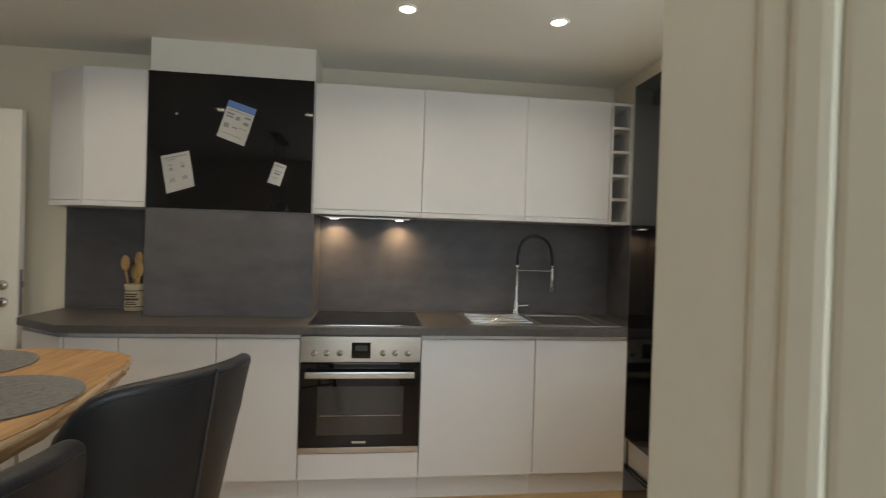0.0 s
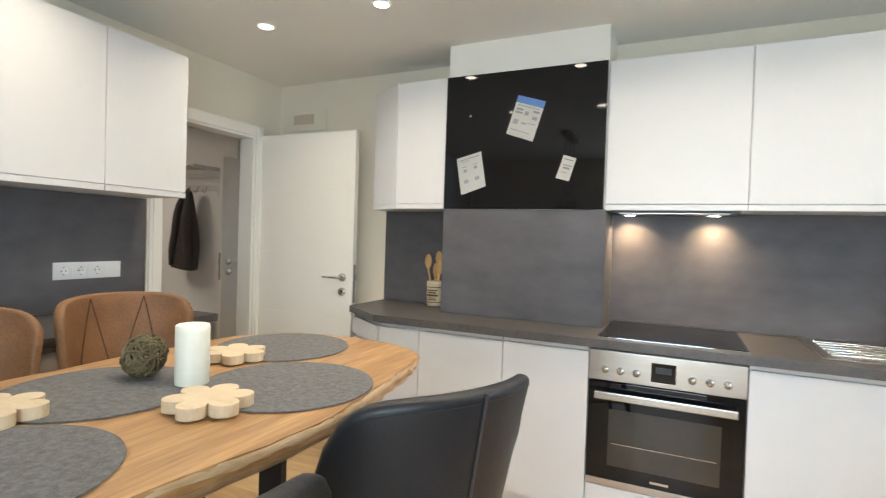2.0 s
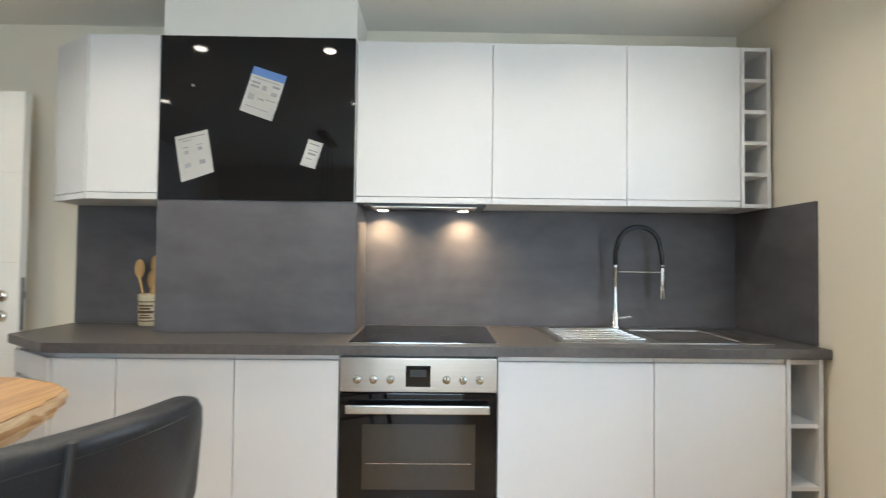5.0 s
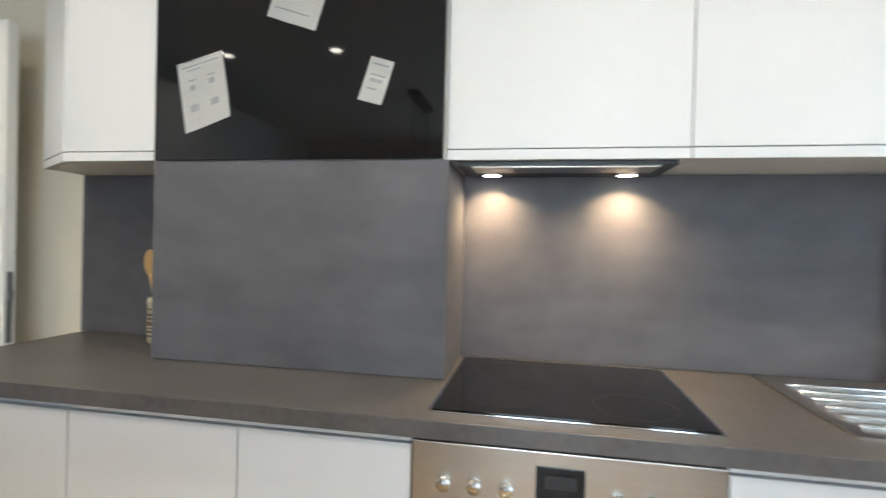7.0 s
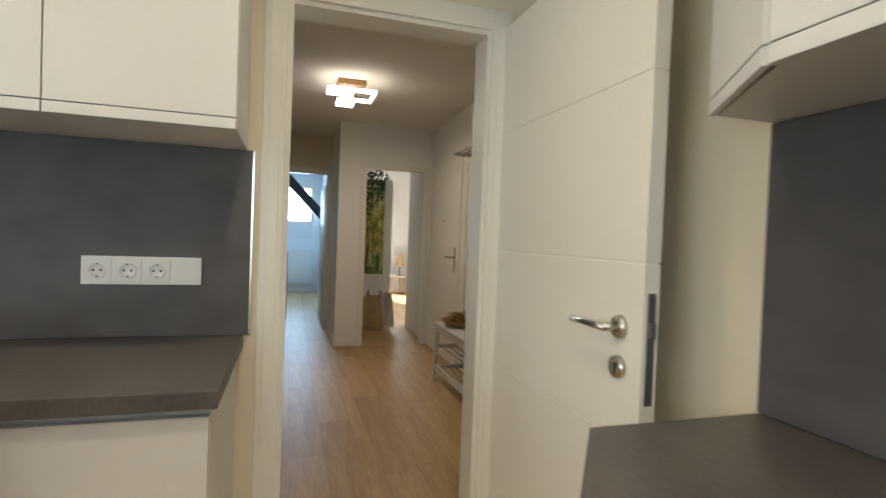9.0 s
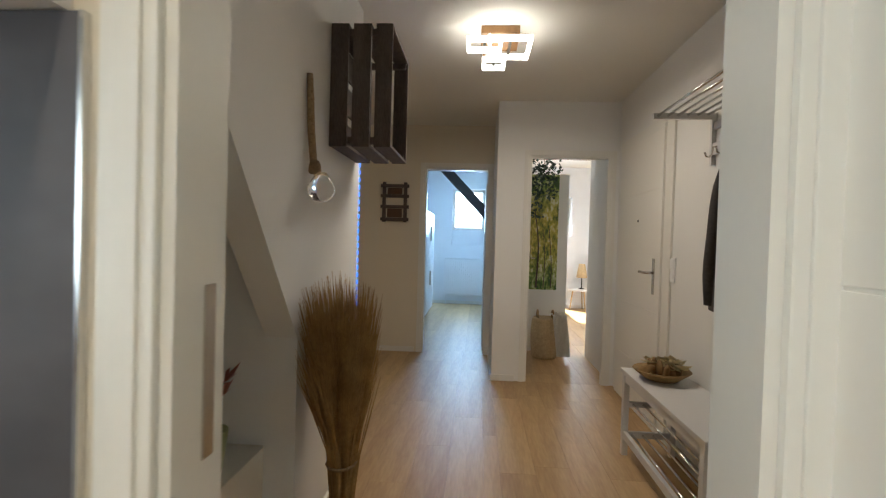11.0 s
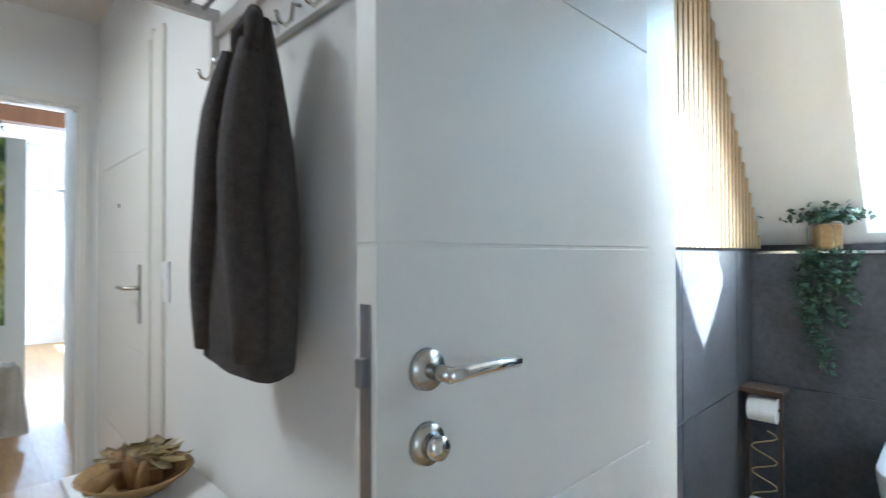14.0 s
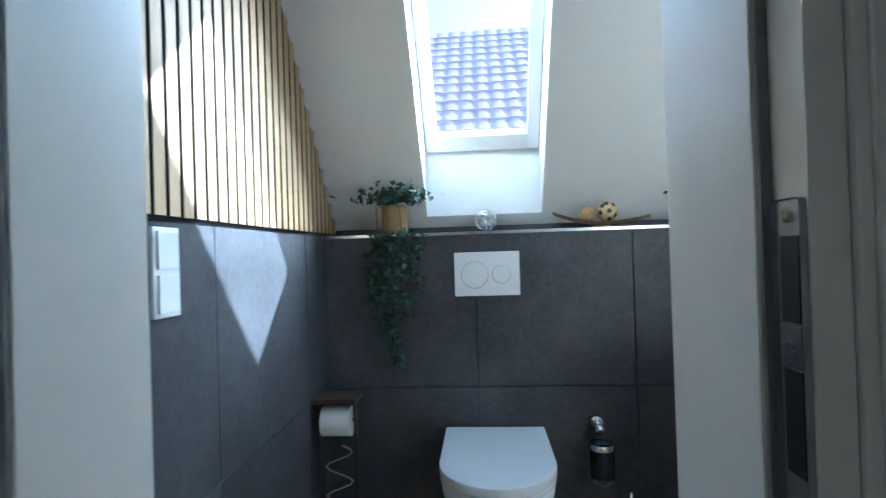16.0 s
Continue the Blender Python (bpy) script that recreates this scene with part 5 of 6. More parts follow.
part("carrier", boxes(((-5.344, -5.3305), (2.175, 2.196), (0.75, 2.30))), socket_w, ob)
for k in range(38):
    z = 0.77 + k * 0.04
    part("led", boxes(((-5.349, -5.330), (2.196, 2.2025), (z, z + 0.022)), bevel=0.001), blue_glow, ob)

# pampas grass in a floor vase
ob = thing("pampas_grass", (-4.53, 2.36, 0), "tall bundle of dry golden grass standing on the floor", "grass bundle")
bm = bmesh.new()
rnd = random.Random(21)
for k in range(1700):
    a, r = rnd.uniform(0, 6.283), 0.045 * math.sqrt(rnd.random())
    b = Vector((-4.53 + r * math.cos(a), 2.355 + 0.7 * r * math.sin(a), 0.02))
    s = 0.23 * math.sqrt(rnd.random())
    tip = Vector((-4.50 + s * 0.85 * math.cos(a), max(2.212, 2.335 + s * 0.72 * math.sin(a)), rnd.uniform(0.78, 1.12) - s * 0.45))
    mid = Vector((b.x * 0.8 + tip.x * 0.2, b.y * 0.8 + tip.y * 0.2, (b.z + tip.z) / 2)) + Vector((rnd.uniform(-0.02, 0.02) - 0.01, rnd.uniform(-0.01, 0.015), 0.02))
    w = rnd.uniform(0.0014, 0.0030)
    rr = [Vector((math.cos(a * 3) * w, math.sin(a * 3) * w, 0)), Vector((-math.sin(a * 3) * w, math.cos(a * 3) * w, 0))]
    va = [[bm.verts.new(p + o) for o in (rr[0] * f, rr[1] * f, -rr[0] * f)] for p, f in ((b, 0.8), (mid, 1), (mid * 0.45 + tip * 0.55, 1.1), (tip, 0.3))]
    for p, q in zip(va, va[1:]):
        for i in range(3):
            bm.faces.new((p[i], p[(i + 1) % 3], q[(i + 1) % 3], q[i]))
tagged(part("stalks", bm, grass_m, ob, "", False), kind="stuff")
part("tie", tube(bmesh.new(), [(-4.525 + 0.075 * math.cos(k * 0.63), 2.354 + 0.056 * math.sin(k * 0.63), 0.35) for k in range(10)], 0.006, 6, True), rope_m, ob, "", True)

# niche ledge and flower pot
structure("niche_ledge", boxes(((-4.449, -3.293), (1.551, 2.079), (0, 0.43))), cream, "cream ledge in the niche", "ledge")
ob = thing("flower_pot", (-4.18, 1.98, 0.43), "green pot with faded pink artificial flowers", "plant")
bm = bmesh.new()
lathe(bm, (-4.18, 1.98, 0.431), ((0.05, 0), (0.065, 0.02), (0.078, 0.12), (0.08, 0.15), (0.074, 0.15), (0.07, 0.12), (0, 0.11)), 26)
part("pot", bm, pot_green, ob, "", True)
rnd = random.Random(5)
for k in range(5):
    a = k * 1.3
    c = Vector((-4.18 + 0.09 * math.cos(a), 1.98 + 0.06 * math.sin(a), 0.66 + 0.03 * k))
    part("stem", tube(bmesh.new(), [(-4.18, 1.98, 0.55), (c + Vector((-4.18, 1.98, 0.60))) / 2, c], 0.003, 6), leaf_m, ob)
    bm = bmesh.new()
    for j in range(7):
        b = j * 0.9 + k
        d = Vector((math.cos(b), 0.5 * math.sin(b), math.sin(b) * 0.8)).normalized()
        s = d.orthogonal().normalized() * 0.018
        p = [c, c + d * 0.04 + s, c + d * 0.085, c + d * 0.04 - s]
        f = bm.faces.new([bm.verts.new(q) for q in p])
    bmesh.ops.solidify(bm, geom=bm.faces[:], thickness=0.0012)
    part("blossom", bm, petal, ob)

# wall decoration at the hall's end
ob = thing("driftwood_frame", (-8.03, 1.92, 1.4), "dark wooden ladder-shaped frame on the wall", "wall decoration")
for y in (1.835, 2.065):
    part("upright", boxes(((-8.038, -8.012), (y - 0.018, y + 0.018), (1.40, 1.83)), bevel=0.004), crate_wood, ob)
for z in (1.43, 1.565, 1.68, 1.79):
    part("rung", boxes(((-8.03, -8.00), (1.80, 2.105), (z - 0.017, z + 0.017)), bevel=0.004), crate_wood, ob)
for z0, z1 in ((1.45, 1.545), (1.70, 1.77)):
    part("picture", boxes(((-8.036, -8.026), (1.87, 2.03), (z0, z1))), brown_glaze, ob)

# ---- utility room behind the hall ----
structure("wall_utility_left", boxes(((-12.4, -8.17), (1.50, 1.60), (0, 2.75))), blue_white, "white wall of the utility room")
structure("wall_between_rooms", boxes(((-12.4, -8.17), (3.15, 3.27), (0, 2.75))), blue_white, "white wall between the two rooms")
structure("wall_rooms_far", boxes(*wall_x(-12.55, -12.30, 1.50, 6.5, 2.75, ((2.36, 2.98, 1.13, 2.20), (4.22, 4.62, 1.36, 2.09)))), blue_white, "white outer wall with two windows")
structure("ceiling_rooms", boxes(((-12.4, -8.17), (1.5, 3.15), (2.65, 2.8)), ((-12.4, -7.2), (3.27, 6.5), (2.65, 2.8))), ceil_paint, "white ceiling of the two rooms", "ceiling")
for nm, y0, y1, z0, z1 in (("window_utility", 2.36, 2.98, 1.42, 2.20), ("window_bedroom", 4.22, 4.62, 1.36, 2.09)):
    w = tagged(new(nm), "white framed window with bright daylight", "window", kind="structure")
    part("window_frame", boxes(((-12.53, -12.46), (y0, y0 + 0.05), (z0, z1)), ((-12.53, -12.46), (y1 - 0.05, y1), (z0, z1)), ((-12.53, -12.46), (y0 + 0.05, y1 - 0.05), (z0, z0 + 0.05)), ((-12.53, -12.46), (y0 + 0.05, y1 - 0.05), (z1 - 0.05, z1))), frame_white, w)
    p = part("pane", boxes(((-12.50, -12.49), (y0 + 0.05, y1 - 0.05), (z0 + 0.05, z1 - 0.05))), clear, w)
    p.visible_shadow = False
structure("window_recess_utility", boxes(((-12.53, -12.44), (2.36, 2.98), (1.13, 1.42))), blue_white, "white recess under the window", "trim")
part_beam = thing("roof_beam", (-11.6, 2.5, 1.7), "dark sloping timber beam", "beam")
bm = bmesh.new()
mb = Matrix.Translation((-11.7, 2.56, 2.16)) @ Matrix.Rotation(radians(-46), 4, "X")
box(bm, (-0.07, 0.07), (-0.85, 0.85), (-0.085, 0.085), 0.006, mb)
part("beam", bm, beam_m, part_beam)
ob = thing("radiator", (-12.22, 2.6, 0.17), "white panel radiator under the window", "radiator")
part("panel", boxes(((-12.29, -12.21), (2.24, 2.98), (0.18, 0.86)), bevel=0.006), radiator_m, ob)
for k in range(18):
    y = 2.265 + k * 0.04
    part("fin", boxes(((-12.212, -12.205), (y, y + 0.022), (0.21, 0.82)), bevel=0.003), radiator_m, ob)
part("grille", boxes(((-12.29, -12.21), (2.24, 2.98), (0.861, 0.872))), radiator_m, ob)
for y in (2.28, 2.94):
    part("foot", boxes(((-12.27, -12.23), (y - 0.01, y + 0.01), (0.0, 0.18))), radiator_m, ob)
ob = thing("tall_cabinet", (-10.6, 1.9, 0), "tall white fridge cabinet in the utility room", "cabinet")
part("body", boxes(((-11.3, -10.0), (1.61, 2.085), (0.06, 1.66)), bevel=0.01), radiator_m, ob)
part("door", boxes(((-11.28, -10.66), (2.086, 2.11), (0.08, 1.65)), bevel=0.008), radiator_m, ob)
part("door", boxes(((-10.65, -10.02), (2.086, 2.11), (0.08, 1.65)), bevel=0.008), radiator_m, ob)
part("plinth", boxes(((-11.28, -10.05), (1.63, 2.06), (0, 0.06))), black_plastic, ob)
for z in (0.5, 1.2):
    part("handle", boxes(((-10.62, -10.60), (2.11, 2.135), (z, z + 0.22)), bevel=0.003), satin, ob)
ob = thing("shelf_cabinet", (-8.6, 3.0, 0), "white tall cabinet with three fronts beside the doorway", "cabinet")
part("body", boxes(((-9.0, -8.20), (2.955, 3.148), (0.03, 1.85))), carcass, ob)
for z0, z1 in ((0.03, 0.82), (0.83, 1.32), (1.33, 1.85)):
    part("front", boxes(((-9.0, -8.20), (2.935, 2.954), (z0, z1)), bevel=0.003), lacquer, ob)
part("plinth", boxes(((-8.98, -8.22), (2.96, 3.14), (0, 0.03))), lacquer, ob)

# ---- bedroom ----
# opening added out of view, holds the bedroom's fill lamp
structure("wall_bedroom_right", boxes(*wall_y(6.4, 6.5, -12.4, -7.2, 2.75, ((-10.0, -8.4, 1.05, 2.15),)), ((-7.2, -7.06), (4.2, 6.5), (0, 2.75))), paint, "white wall of the bedroom")
ob = thing("mural_panel", (-8.32, 3.62, 0), "white door leaf with a tall forest photograph", "door")
part("leaf", boxes(((-8.345, -8.305), (3.33, 3.855), (0.01, 1.99)), bevel=0.002), door_white, ob)
part("photograph", boxes(((-8.304, -8.3015), (3.36, 3.745), (0.70, 1.98))), forest, ob, "green and yellow forest photograph")
rnd = random.Random(7)
for x0, w in ((3.52, 0.022), (3.60, 0.010), (3.43, 0.008), (3.68, 0.012)):
    pts = [(-8.2995, x0 + 0.05 * math.sin(k * 0.5 + x0 * 9) * k / 10, 0.72 + 0.11 * k) for k in range(9 if w > 0.015 else 7)]
    bm = bmesh.new()
    prev = None
    for k, p in enumerate(pts):
        ww = w * (1 - 0.07 * k)
        cur = [bm.verts.new((p[0], p[1] - ww / 2, p[2])), bm.verts.new((p[0], p[1] + ww / 2, p[2]))]
        if prev:
            bm.faces.new((prev[0], prev[1], cur[1], cur[0]))
        prev = cur
    part("trunk_print", bm, tree_print, ob)
part("door_handle", tube(bmesh.new(), [(-8.304, 3.40, 1.05), (-8.26, 3.40, 1.05), (-8.26, 3.50, 1.05)], 0.008, 8), satin, ob, "", True)


def leaves(name, parent, points, size, seed, material, label=""):
    """Many small pointed leaves round the given points, as one mesh."""
    r = random.Random(seed)
    bm = bmesh.new()
    for p in points:
        d = Vector((r.uniform(-1, 1), r.uniform(-1, 1), r.uniform(-1.0, 0.6))).normalized()
        s = d.cross(Vector((r.uniform(-1, 1), r.uniform(-1, 1), r.uniform(-1, 1)))).normalized()
        n = d.cross(s)
        l = size * r.uniform(0.7, 1.3)
        p = Vector(p)
        v = [bm.verts.new(q) for q in (p, p + d * l * 0.45 + s * l * 0.28 + n * l * 0.06, p + d * l, p + d * l * 0.45 - s * l * 0.28 + n * l * 0.06)]
        bm.faces.new((v[0], v[1], v[2]))
        bm.faces.new((v[0], v[2], v[3]))
    o = part(name, bm, material, parent, label)
    return tagged(o, kind="stuff")


ob = thing("hanging_plant", (-7.9, 3.50, 2.05), "green artificial ivy hanging from the doorway beam", "plant")
r = random.Random(2)
pts = [(-7.9 + r.gauss(0, 0.05), 3.52 + r.gauss(0, 0.075), 1.98 + r.gauss(0, 0.07)) for _ in range(260)]
pts += [(-7.9 + r.gauss(0, 0.03), 3.46 + r.gauss(0, 0.03), 1.9 - 0.42 * r.random()) for _ in range(110)] + [(-7.9 + r.gauss(0, 0.03), 3.60 + r.gauss(0, 0.02), 1.9 - 0.22 * r.random()) for _ in range(50)]
leaves("foliage", ob, pts, 0.045, 3, leaf_m)
part("cord", tube(bmesh.new(), [(-7.9, 3.52, 2.0), (-7.9, 3.52, 2.65)], 0.003, 6), rope_m, ob)
ob = thing("ceiling_beam", (-10.3, 4.0, 2.4), "dark brown timber beam under the ceiling", "beam")
part("beam", boxes(((-10.00, -9.84), (3.28, 6.39), (2.42, 2.57)), bevel=0.006), post_m, ob)
ob = thing("timber_post", (-10.3, 4.73, 0), "brown timber post with a white foot", "post")
part("post", boxes(((-9.99, -9.85), (4.52, 4.68), (0.06, 2.42)), bevel=0.006), post_m, ob)
part("foot", boxes(((-10.01, -9.83), (4.49, 4.71), (0, 0.06)), bevel=0.004), skirting_m, ob)
for k in range(5):
    bm = bmesh.new()
    bmesh.ops.create_uvsphere(bm, u_segments=14, v_segments=8, radius=0.04, matrix=Matrix.Translation((-9.81, 4.56, 1.25 + 0.13 * k)))
    tagged(part("glass_ball", bm, chrome, None, "", True), "small silver glass ball hung on the post", "ornament", "silver balls on the post")
ob = thing("laundry_basket", (-8.05, 3.60, 0), "round wicker basket with two handles", "basket")
bm = bmesh.new()
prof = [(0.118, 0.0)]
for k in range(24):
    prof.append((0.130 + 0.018 * math.sin(k / 24 * math.pi) + 0.003 * (k % 2), 0.015 + k * 0.0175))
prof += [(0.125, 0.43), (0.118, 0.05), (0, 0.05)]
lathe(bm, (-8.05, 3.60, 0), prof, 30)
part("basket", bm, rattan_pale, ob, "", True)
for y in (3.52, 3.68):
    part("handle", tube(bmesh.new(), [(-8.05 + 0.06 * math.cos(math.pi * k / 8), y, 0.42 + 0.085 * math.sin(math.pi * k / 8)) for k in range(9)], 0.009, 8), wicker, ob, "", True)
ob = thing("knitted_throw", (-8.0, 3.70, 0.1), "cream knitted throw hanging over the basket", "blanket")
bm = bmesh.new()
g = []
for j in range(13):
    t = j / 12
    row = []
    for i in range(9):
        y = 3.64 + 0.018 * i
        fold = 0.012 * math.sin(i * 1.7 + j * 0.8)
        if t < 0.25:
            row.append(bm.verts.new((-8.02 + 0.16 * t * 4 - 0.1 + fold, y, 0.475 + fold)))
        else:
            row.append(bm.verts.new((-7.87 + fold + 0.02 * t, y + 0.06 * t, 0.475 - 0.42 * (t - 0.25) / 0.75)))
    g.append(row)
for j in range(12):
    for i in range(8):
        bm.faces.new((g[j][i], g[j][i + 1], g[j + 1][i + 1], g[j + 1][i]))
bmesh.ops.solidify(bm, geom=bm.faces[:], thickness=0.012)
part("throw", bm, knit, ob, "", True)
ob = thing("stool", (-12.0, 4.75, 0), "small round white stool with wooden legs", "stool")
bm = bmesh.new()
lathe(bm, (-12.0, 4.75, 0.36), ((0.19, 0), (0.20, 0.01), (0.20, 0.025), (0.19, 0.035), (0, 0.035)), 28)
part("seat", bm, lacquer, ob, "", True)
for a in (0.5, 2.6, 4.7):
    part("leg", tube(bmesh.new(), [(-12.0 + 0.12 * math.cos(a), 4.75 + 0.12 * math.sin(a), 0.36), (-12.0 + 0.17 * math.cos(a), 4.75 + 0.17 * math.sin(a), 0.0)], [0.014, 0.010], 8), rattan_pale, ob, "", True)
ob = thing("table_lamp", (-12.0, 4.78, 0.395), "small rattan table lamp on the stool", "lamp")
bm = bmesh.new()
lathe(bm, (-12.0, 4.78, 0.396), ((0.05, 0), (0.05, 0.012), (0.010, 0.02), (0.008, 0.24)), 16)
part("stand", bm, black_metal, ob, "", True)
bm = bmesh.new()
lathe(bm, (-12.0, 4.78, 0.60), ((0.10, 0), (0.055, 0.25), (0.052, 0.25), (0.096, 0)), 20, False)
part("shade", bm, rattan_pale, ob, "", True)
ob = thing("white_chest", (-12.05, 5.25, 0), "white chest against the wall", "cabinet")
part("body", boxes(((-12.29, -11.8), (5.0, 5.9), (0.02, 1.05)), bevel=0.006), lacquer, ob)
for k in range(3):
    part("drawer", boxes(((-11.799, -11.78), (5.01, 5.89), (0.04 + 0.335 * k, 0.365 + 0.335 * k)), bevel=0.003), lacquer, ob)
part("plinth", boxes(((-12.27, -11.84), (5.02, 5.88), (0.0, 0.02))), lacquer, ob)
bm = bmesh.new()
box(bm, (-12.30, -12.286), (3.28, 6.39), (0, 0.06), 0.003)
box(bm, (-12.30, -12.286), (1.61, 3.14), (0, 0.06), 0.003)
structure("baseboard_rooms", bm, skirting_m, "white skirting board in the rooms", "baseboard")

# ---- toilet ----
TX0, TX1, TY0, TYF, TZ = -4.42, -2.75, 4.81, 6.094, 1.19
S0, SL = (6.29, 1.21), 1.33      # foot of the roof slope and its rise per metre


def slope_z(y):
    return S0[1] + SL * (S0[0] - y)


YC = S0[0] - (ZH - S0[1]) / SL
tn = math.sqrt(1 + SL * SL)
structure("wall_toilet_left", prism(bmesh.new(), ((TY0, 0), (6.6, 0), (6.6, 0.9), (YC, ZH + 0.1), (TY0, ZH + 0.1)), TX0 - 0.18, TX0, "x"), grout, "tiled side wall of the toilet")
structure("wall_toilet_right", prism(bmesh.new(), ((TY0, 0), (6.6, 0), (6.6, 0.9), (YC, ZH + 0.1), (TY0, ZH + 0.1)), TX1, TX1 + 0.12, "x"), paint, "white side wall of the toilet")
structure("wall_toilet_back", boxes(((TX0, TX1), (TYF + 0.012, 6.70), (0, TZ - 0.011))), grout, "tiled pre-wall behind the toilet")
structure("wall_toilet_knee", boxes(((TX0, TX1), (6.38, 6.70), (TZ - 0.011, 1.33))), paint, "low white wall behind the ledge")
structure("ceiling_toilet", boxes(((TX0, TX1), (TY0, YC + 0.02), (ZH, 2.6))), ceil_paint, "white toilet ceiling", "ceiling")
# sloping ceiling round the skylight: thickness 0.21 across the slope
GX0, GX1 = -4.013, -3.545
YB, YT = 6.248, 5.625
up = 0.20 * tn


def slab(bm, x0, x1, ya, yb, low_vertical=False):
    lo = [(ya, slope_z(ya)), (yb, slope_z(yb))]
    n = Vector((SL, 1)).normalized() * 0.20
    hi = [(yb + n.x, slope_z(yb) + n.y), (ya + n.x, slope_z(ya) + n.y)]
    if low_vertical:
        hi[1] = (ya + 0.03, slope_z(ya + 0.03) + up)
    prism(bm, lo + hi, x0, x1, "x")


bm = bmesh.new()
slab(bm, TX0, GX0, 6.45, YC)
slab(bm, GX1, TX1, 6.45, YC)
slab(bm, GX0, GX1, YT, YC)
prism(bm, ((6.45, slope_z(6.45)), (YB, slope_z(YB)), (YB + 0.03, slope_z(YB + 0.03) + up), (6.45 + 0.16, slope_z(6.45) + 0.12)), GX0, GX1, "x")
structure("ceiling_slope", bm, paint, "white sloping ceiling with a skylight opening", "ceiling")
sk = tagged(new("window_skylight"), "white framed roof window in the slope", "window", kind="structure")
a = math.atan(SL)
msl = Matrix.Translation((-3.779, YB + 0.035, slope_z(YB + 0.035) + up)) @ Matrix.Rotation(math.pi - a, 4, "X")
L = 0.90
bm = bmesh.new()
for x, y in (((-0.232, -0.185), (0, L)), ((0.185, 0.232), (0, L)), ((-0.185, 0.185), (0, 0.065)), ((-0.185, 0.185), (L - 0.07, L))):
    box(bm, x, y, (-0.03, 0.035), 0.004, msl)
part("sash", bm, frame_white, sk)
bm = bmesh.new()
box(bm, (-0.185, 0.185), (0.065, L - 0.07), (-0.004, 0.004), 0, msl)
p = part("pane", bm, clear, sk)
p.visible_shadow = False
bm = bmesh.new()
for x in ((-0.236, -0.2325), (0.2325, 0.236)):
    box(bm, x, (0, L), (-0.034, 0.028), 0, msl)
part("seal", bm, shadow_gap, sk)

# ledge trim
ob = thing("ledge_trim", (-3.7, TYF, TZ), "dark tiled ledge with an aluminium edge", "ledge")
part("trim", boxes(((TX0 + 0.002, TX1), (TYF - 0.003, TYF + 0.009), (TZ - 0.010, TZ + 0.002)), bevel=0.001), alu, ob)
part("ledge_tile", boxes(((TX0 + 0.002, -3.82), (TYF + 0.010, 6.378), (TZ - 0.0105, TZ)), bevel=0.001), tile_m, ob)
part("ledge_tile", boxes(((-3.817, -3.23), (TYF + 0.010, 6.378), (TZ - 0.0105, TZ)), bevel=0.001), tile_m, ob)
part("ledge_tile", boxes(((-3.227, TX1), (TYF + 0.010, 6.378), (TZ - 0.0105, TZ)), bevel=0.001), tile_m, ob)
part("upstand", boxes(((TX0 + 0.002, TX1), (6.250, 6.262), (TZ + 0.0005, TZ + 0.030)), bevel=0.001), tile_m, ob)

# wall tiles
tiles = tagged(new("wall_tiles"), "large anthracite wall tiles in the toilet", "tiles", kind="structure")
for x0, x1 in ((TX0 + 0.002, -3.822), (-3.819, -3.234), (-3.231, TX1)):
    for z0, z1 in ((0.0, 0.598), (0.601, TZ - 0.011)):
        part("tile", boxes(((x0, x1), (TYF, TYF + 0.011), (z0, z1)), bevel=0.0012), tile_m, tiles)
for y0, y1 in ((4.815, 5.29), (5.293, 5.893), (5.896, TYF - 0.001)):
    for z0, z1 in ((0.0, 0.598), (0.601, TZ)):
        part("tile", boxes(((TX0 + 0.0005, TX0 + 0.011), (y0, y1), (z0, z1)), bevel=0.0012), tile_m, tiles)
ob = thing("slat_panel", (TX0, 5.5, TZ), "oak slat wall panel on black felt", "wall panel")
part("backing", prism(bmesh.new(), ((4.832, 1.205), (6.285, 1.205), (YC, ZH - 0.001), (4.832, ZH - 0.001)), TX0 + 0.0005, TX0 + 0.008, "x"), felt_black, ob)
y = 4.8325
while y < 6.25:
    zt = min(ZH - 0.002, slope_z(y + 0.0345) - 0.004)
    if zt > 1.25:
        slat = part("slat", boxes(((TX0 + 0.008, TX0 + 0.0155), (y, y + 0.0345), (1.203, zt))), felt_black, ob, "black fibreboard slat")
        part("veneer", boxes(((TX0 + 0.0155, TX0 + 0.0175), (y, y + 0.0345), (1.203, zt)), bevel=0.0006), slat_wood, slat, "oak veneer")
    y += 0.0475

# switches on the tiled wall
ob = thing("double_switch", (TX0 + 0.011, 5.07, 1.0), "white double light switch with a socket", "switch")
part("frame", boxes(((TX0 + 0.011, TX0 + 0.019), (5.058, 5.140), (1.005, 1.180)), bevel=0.002), socket_w, ob)
part("rocker", boxes(((TX0 + 0.019, TX0 + 0.024), (5.068, 5.130), (1.098, 1.172)), bevel=0.002), socket_w, ob)
part("rocker", boxes(((TX0 + 0.019, TX0 + 0.024), (5.068, 5.130), (1.014, 1.088)), bevel=0.002), socket_w, ob)

# flush plate
ob = thing("flush_plate", (-3.776, TYF, 0.95), "white dual flush plate with two round buttons", "flush plate")
part("plate", boxes(((-3.899, -3.653), (TYF - 0.012, TYF - 0.0005), (0.946, 1.112)), bevel=0.003), socket_w, ob)
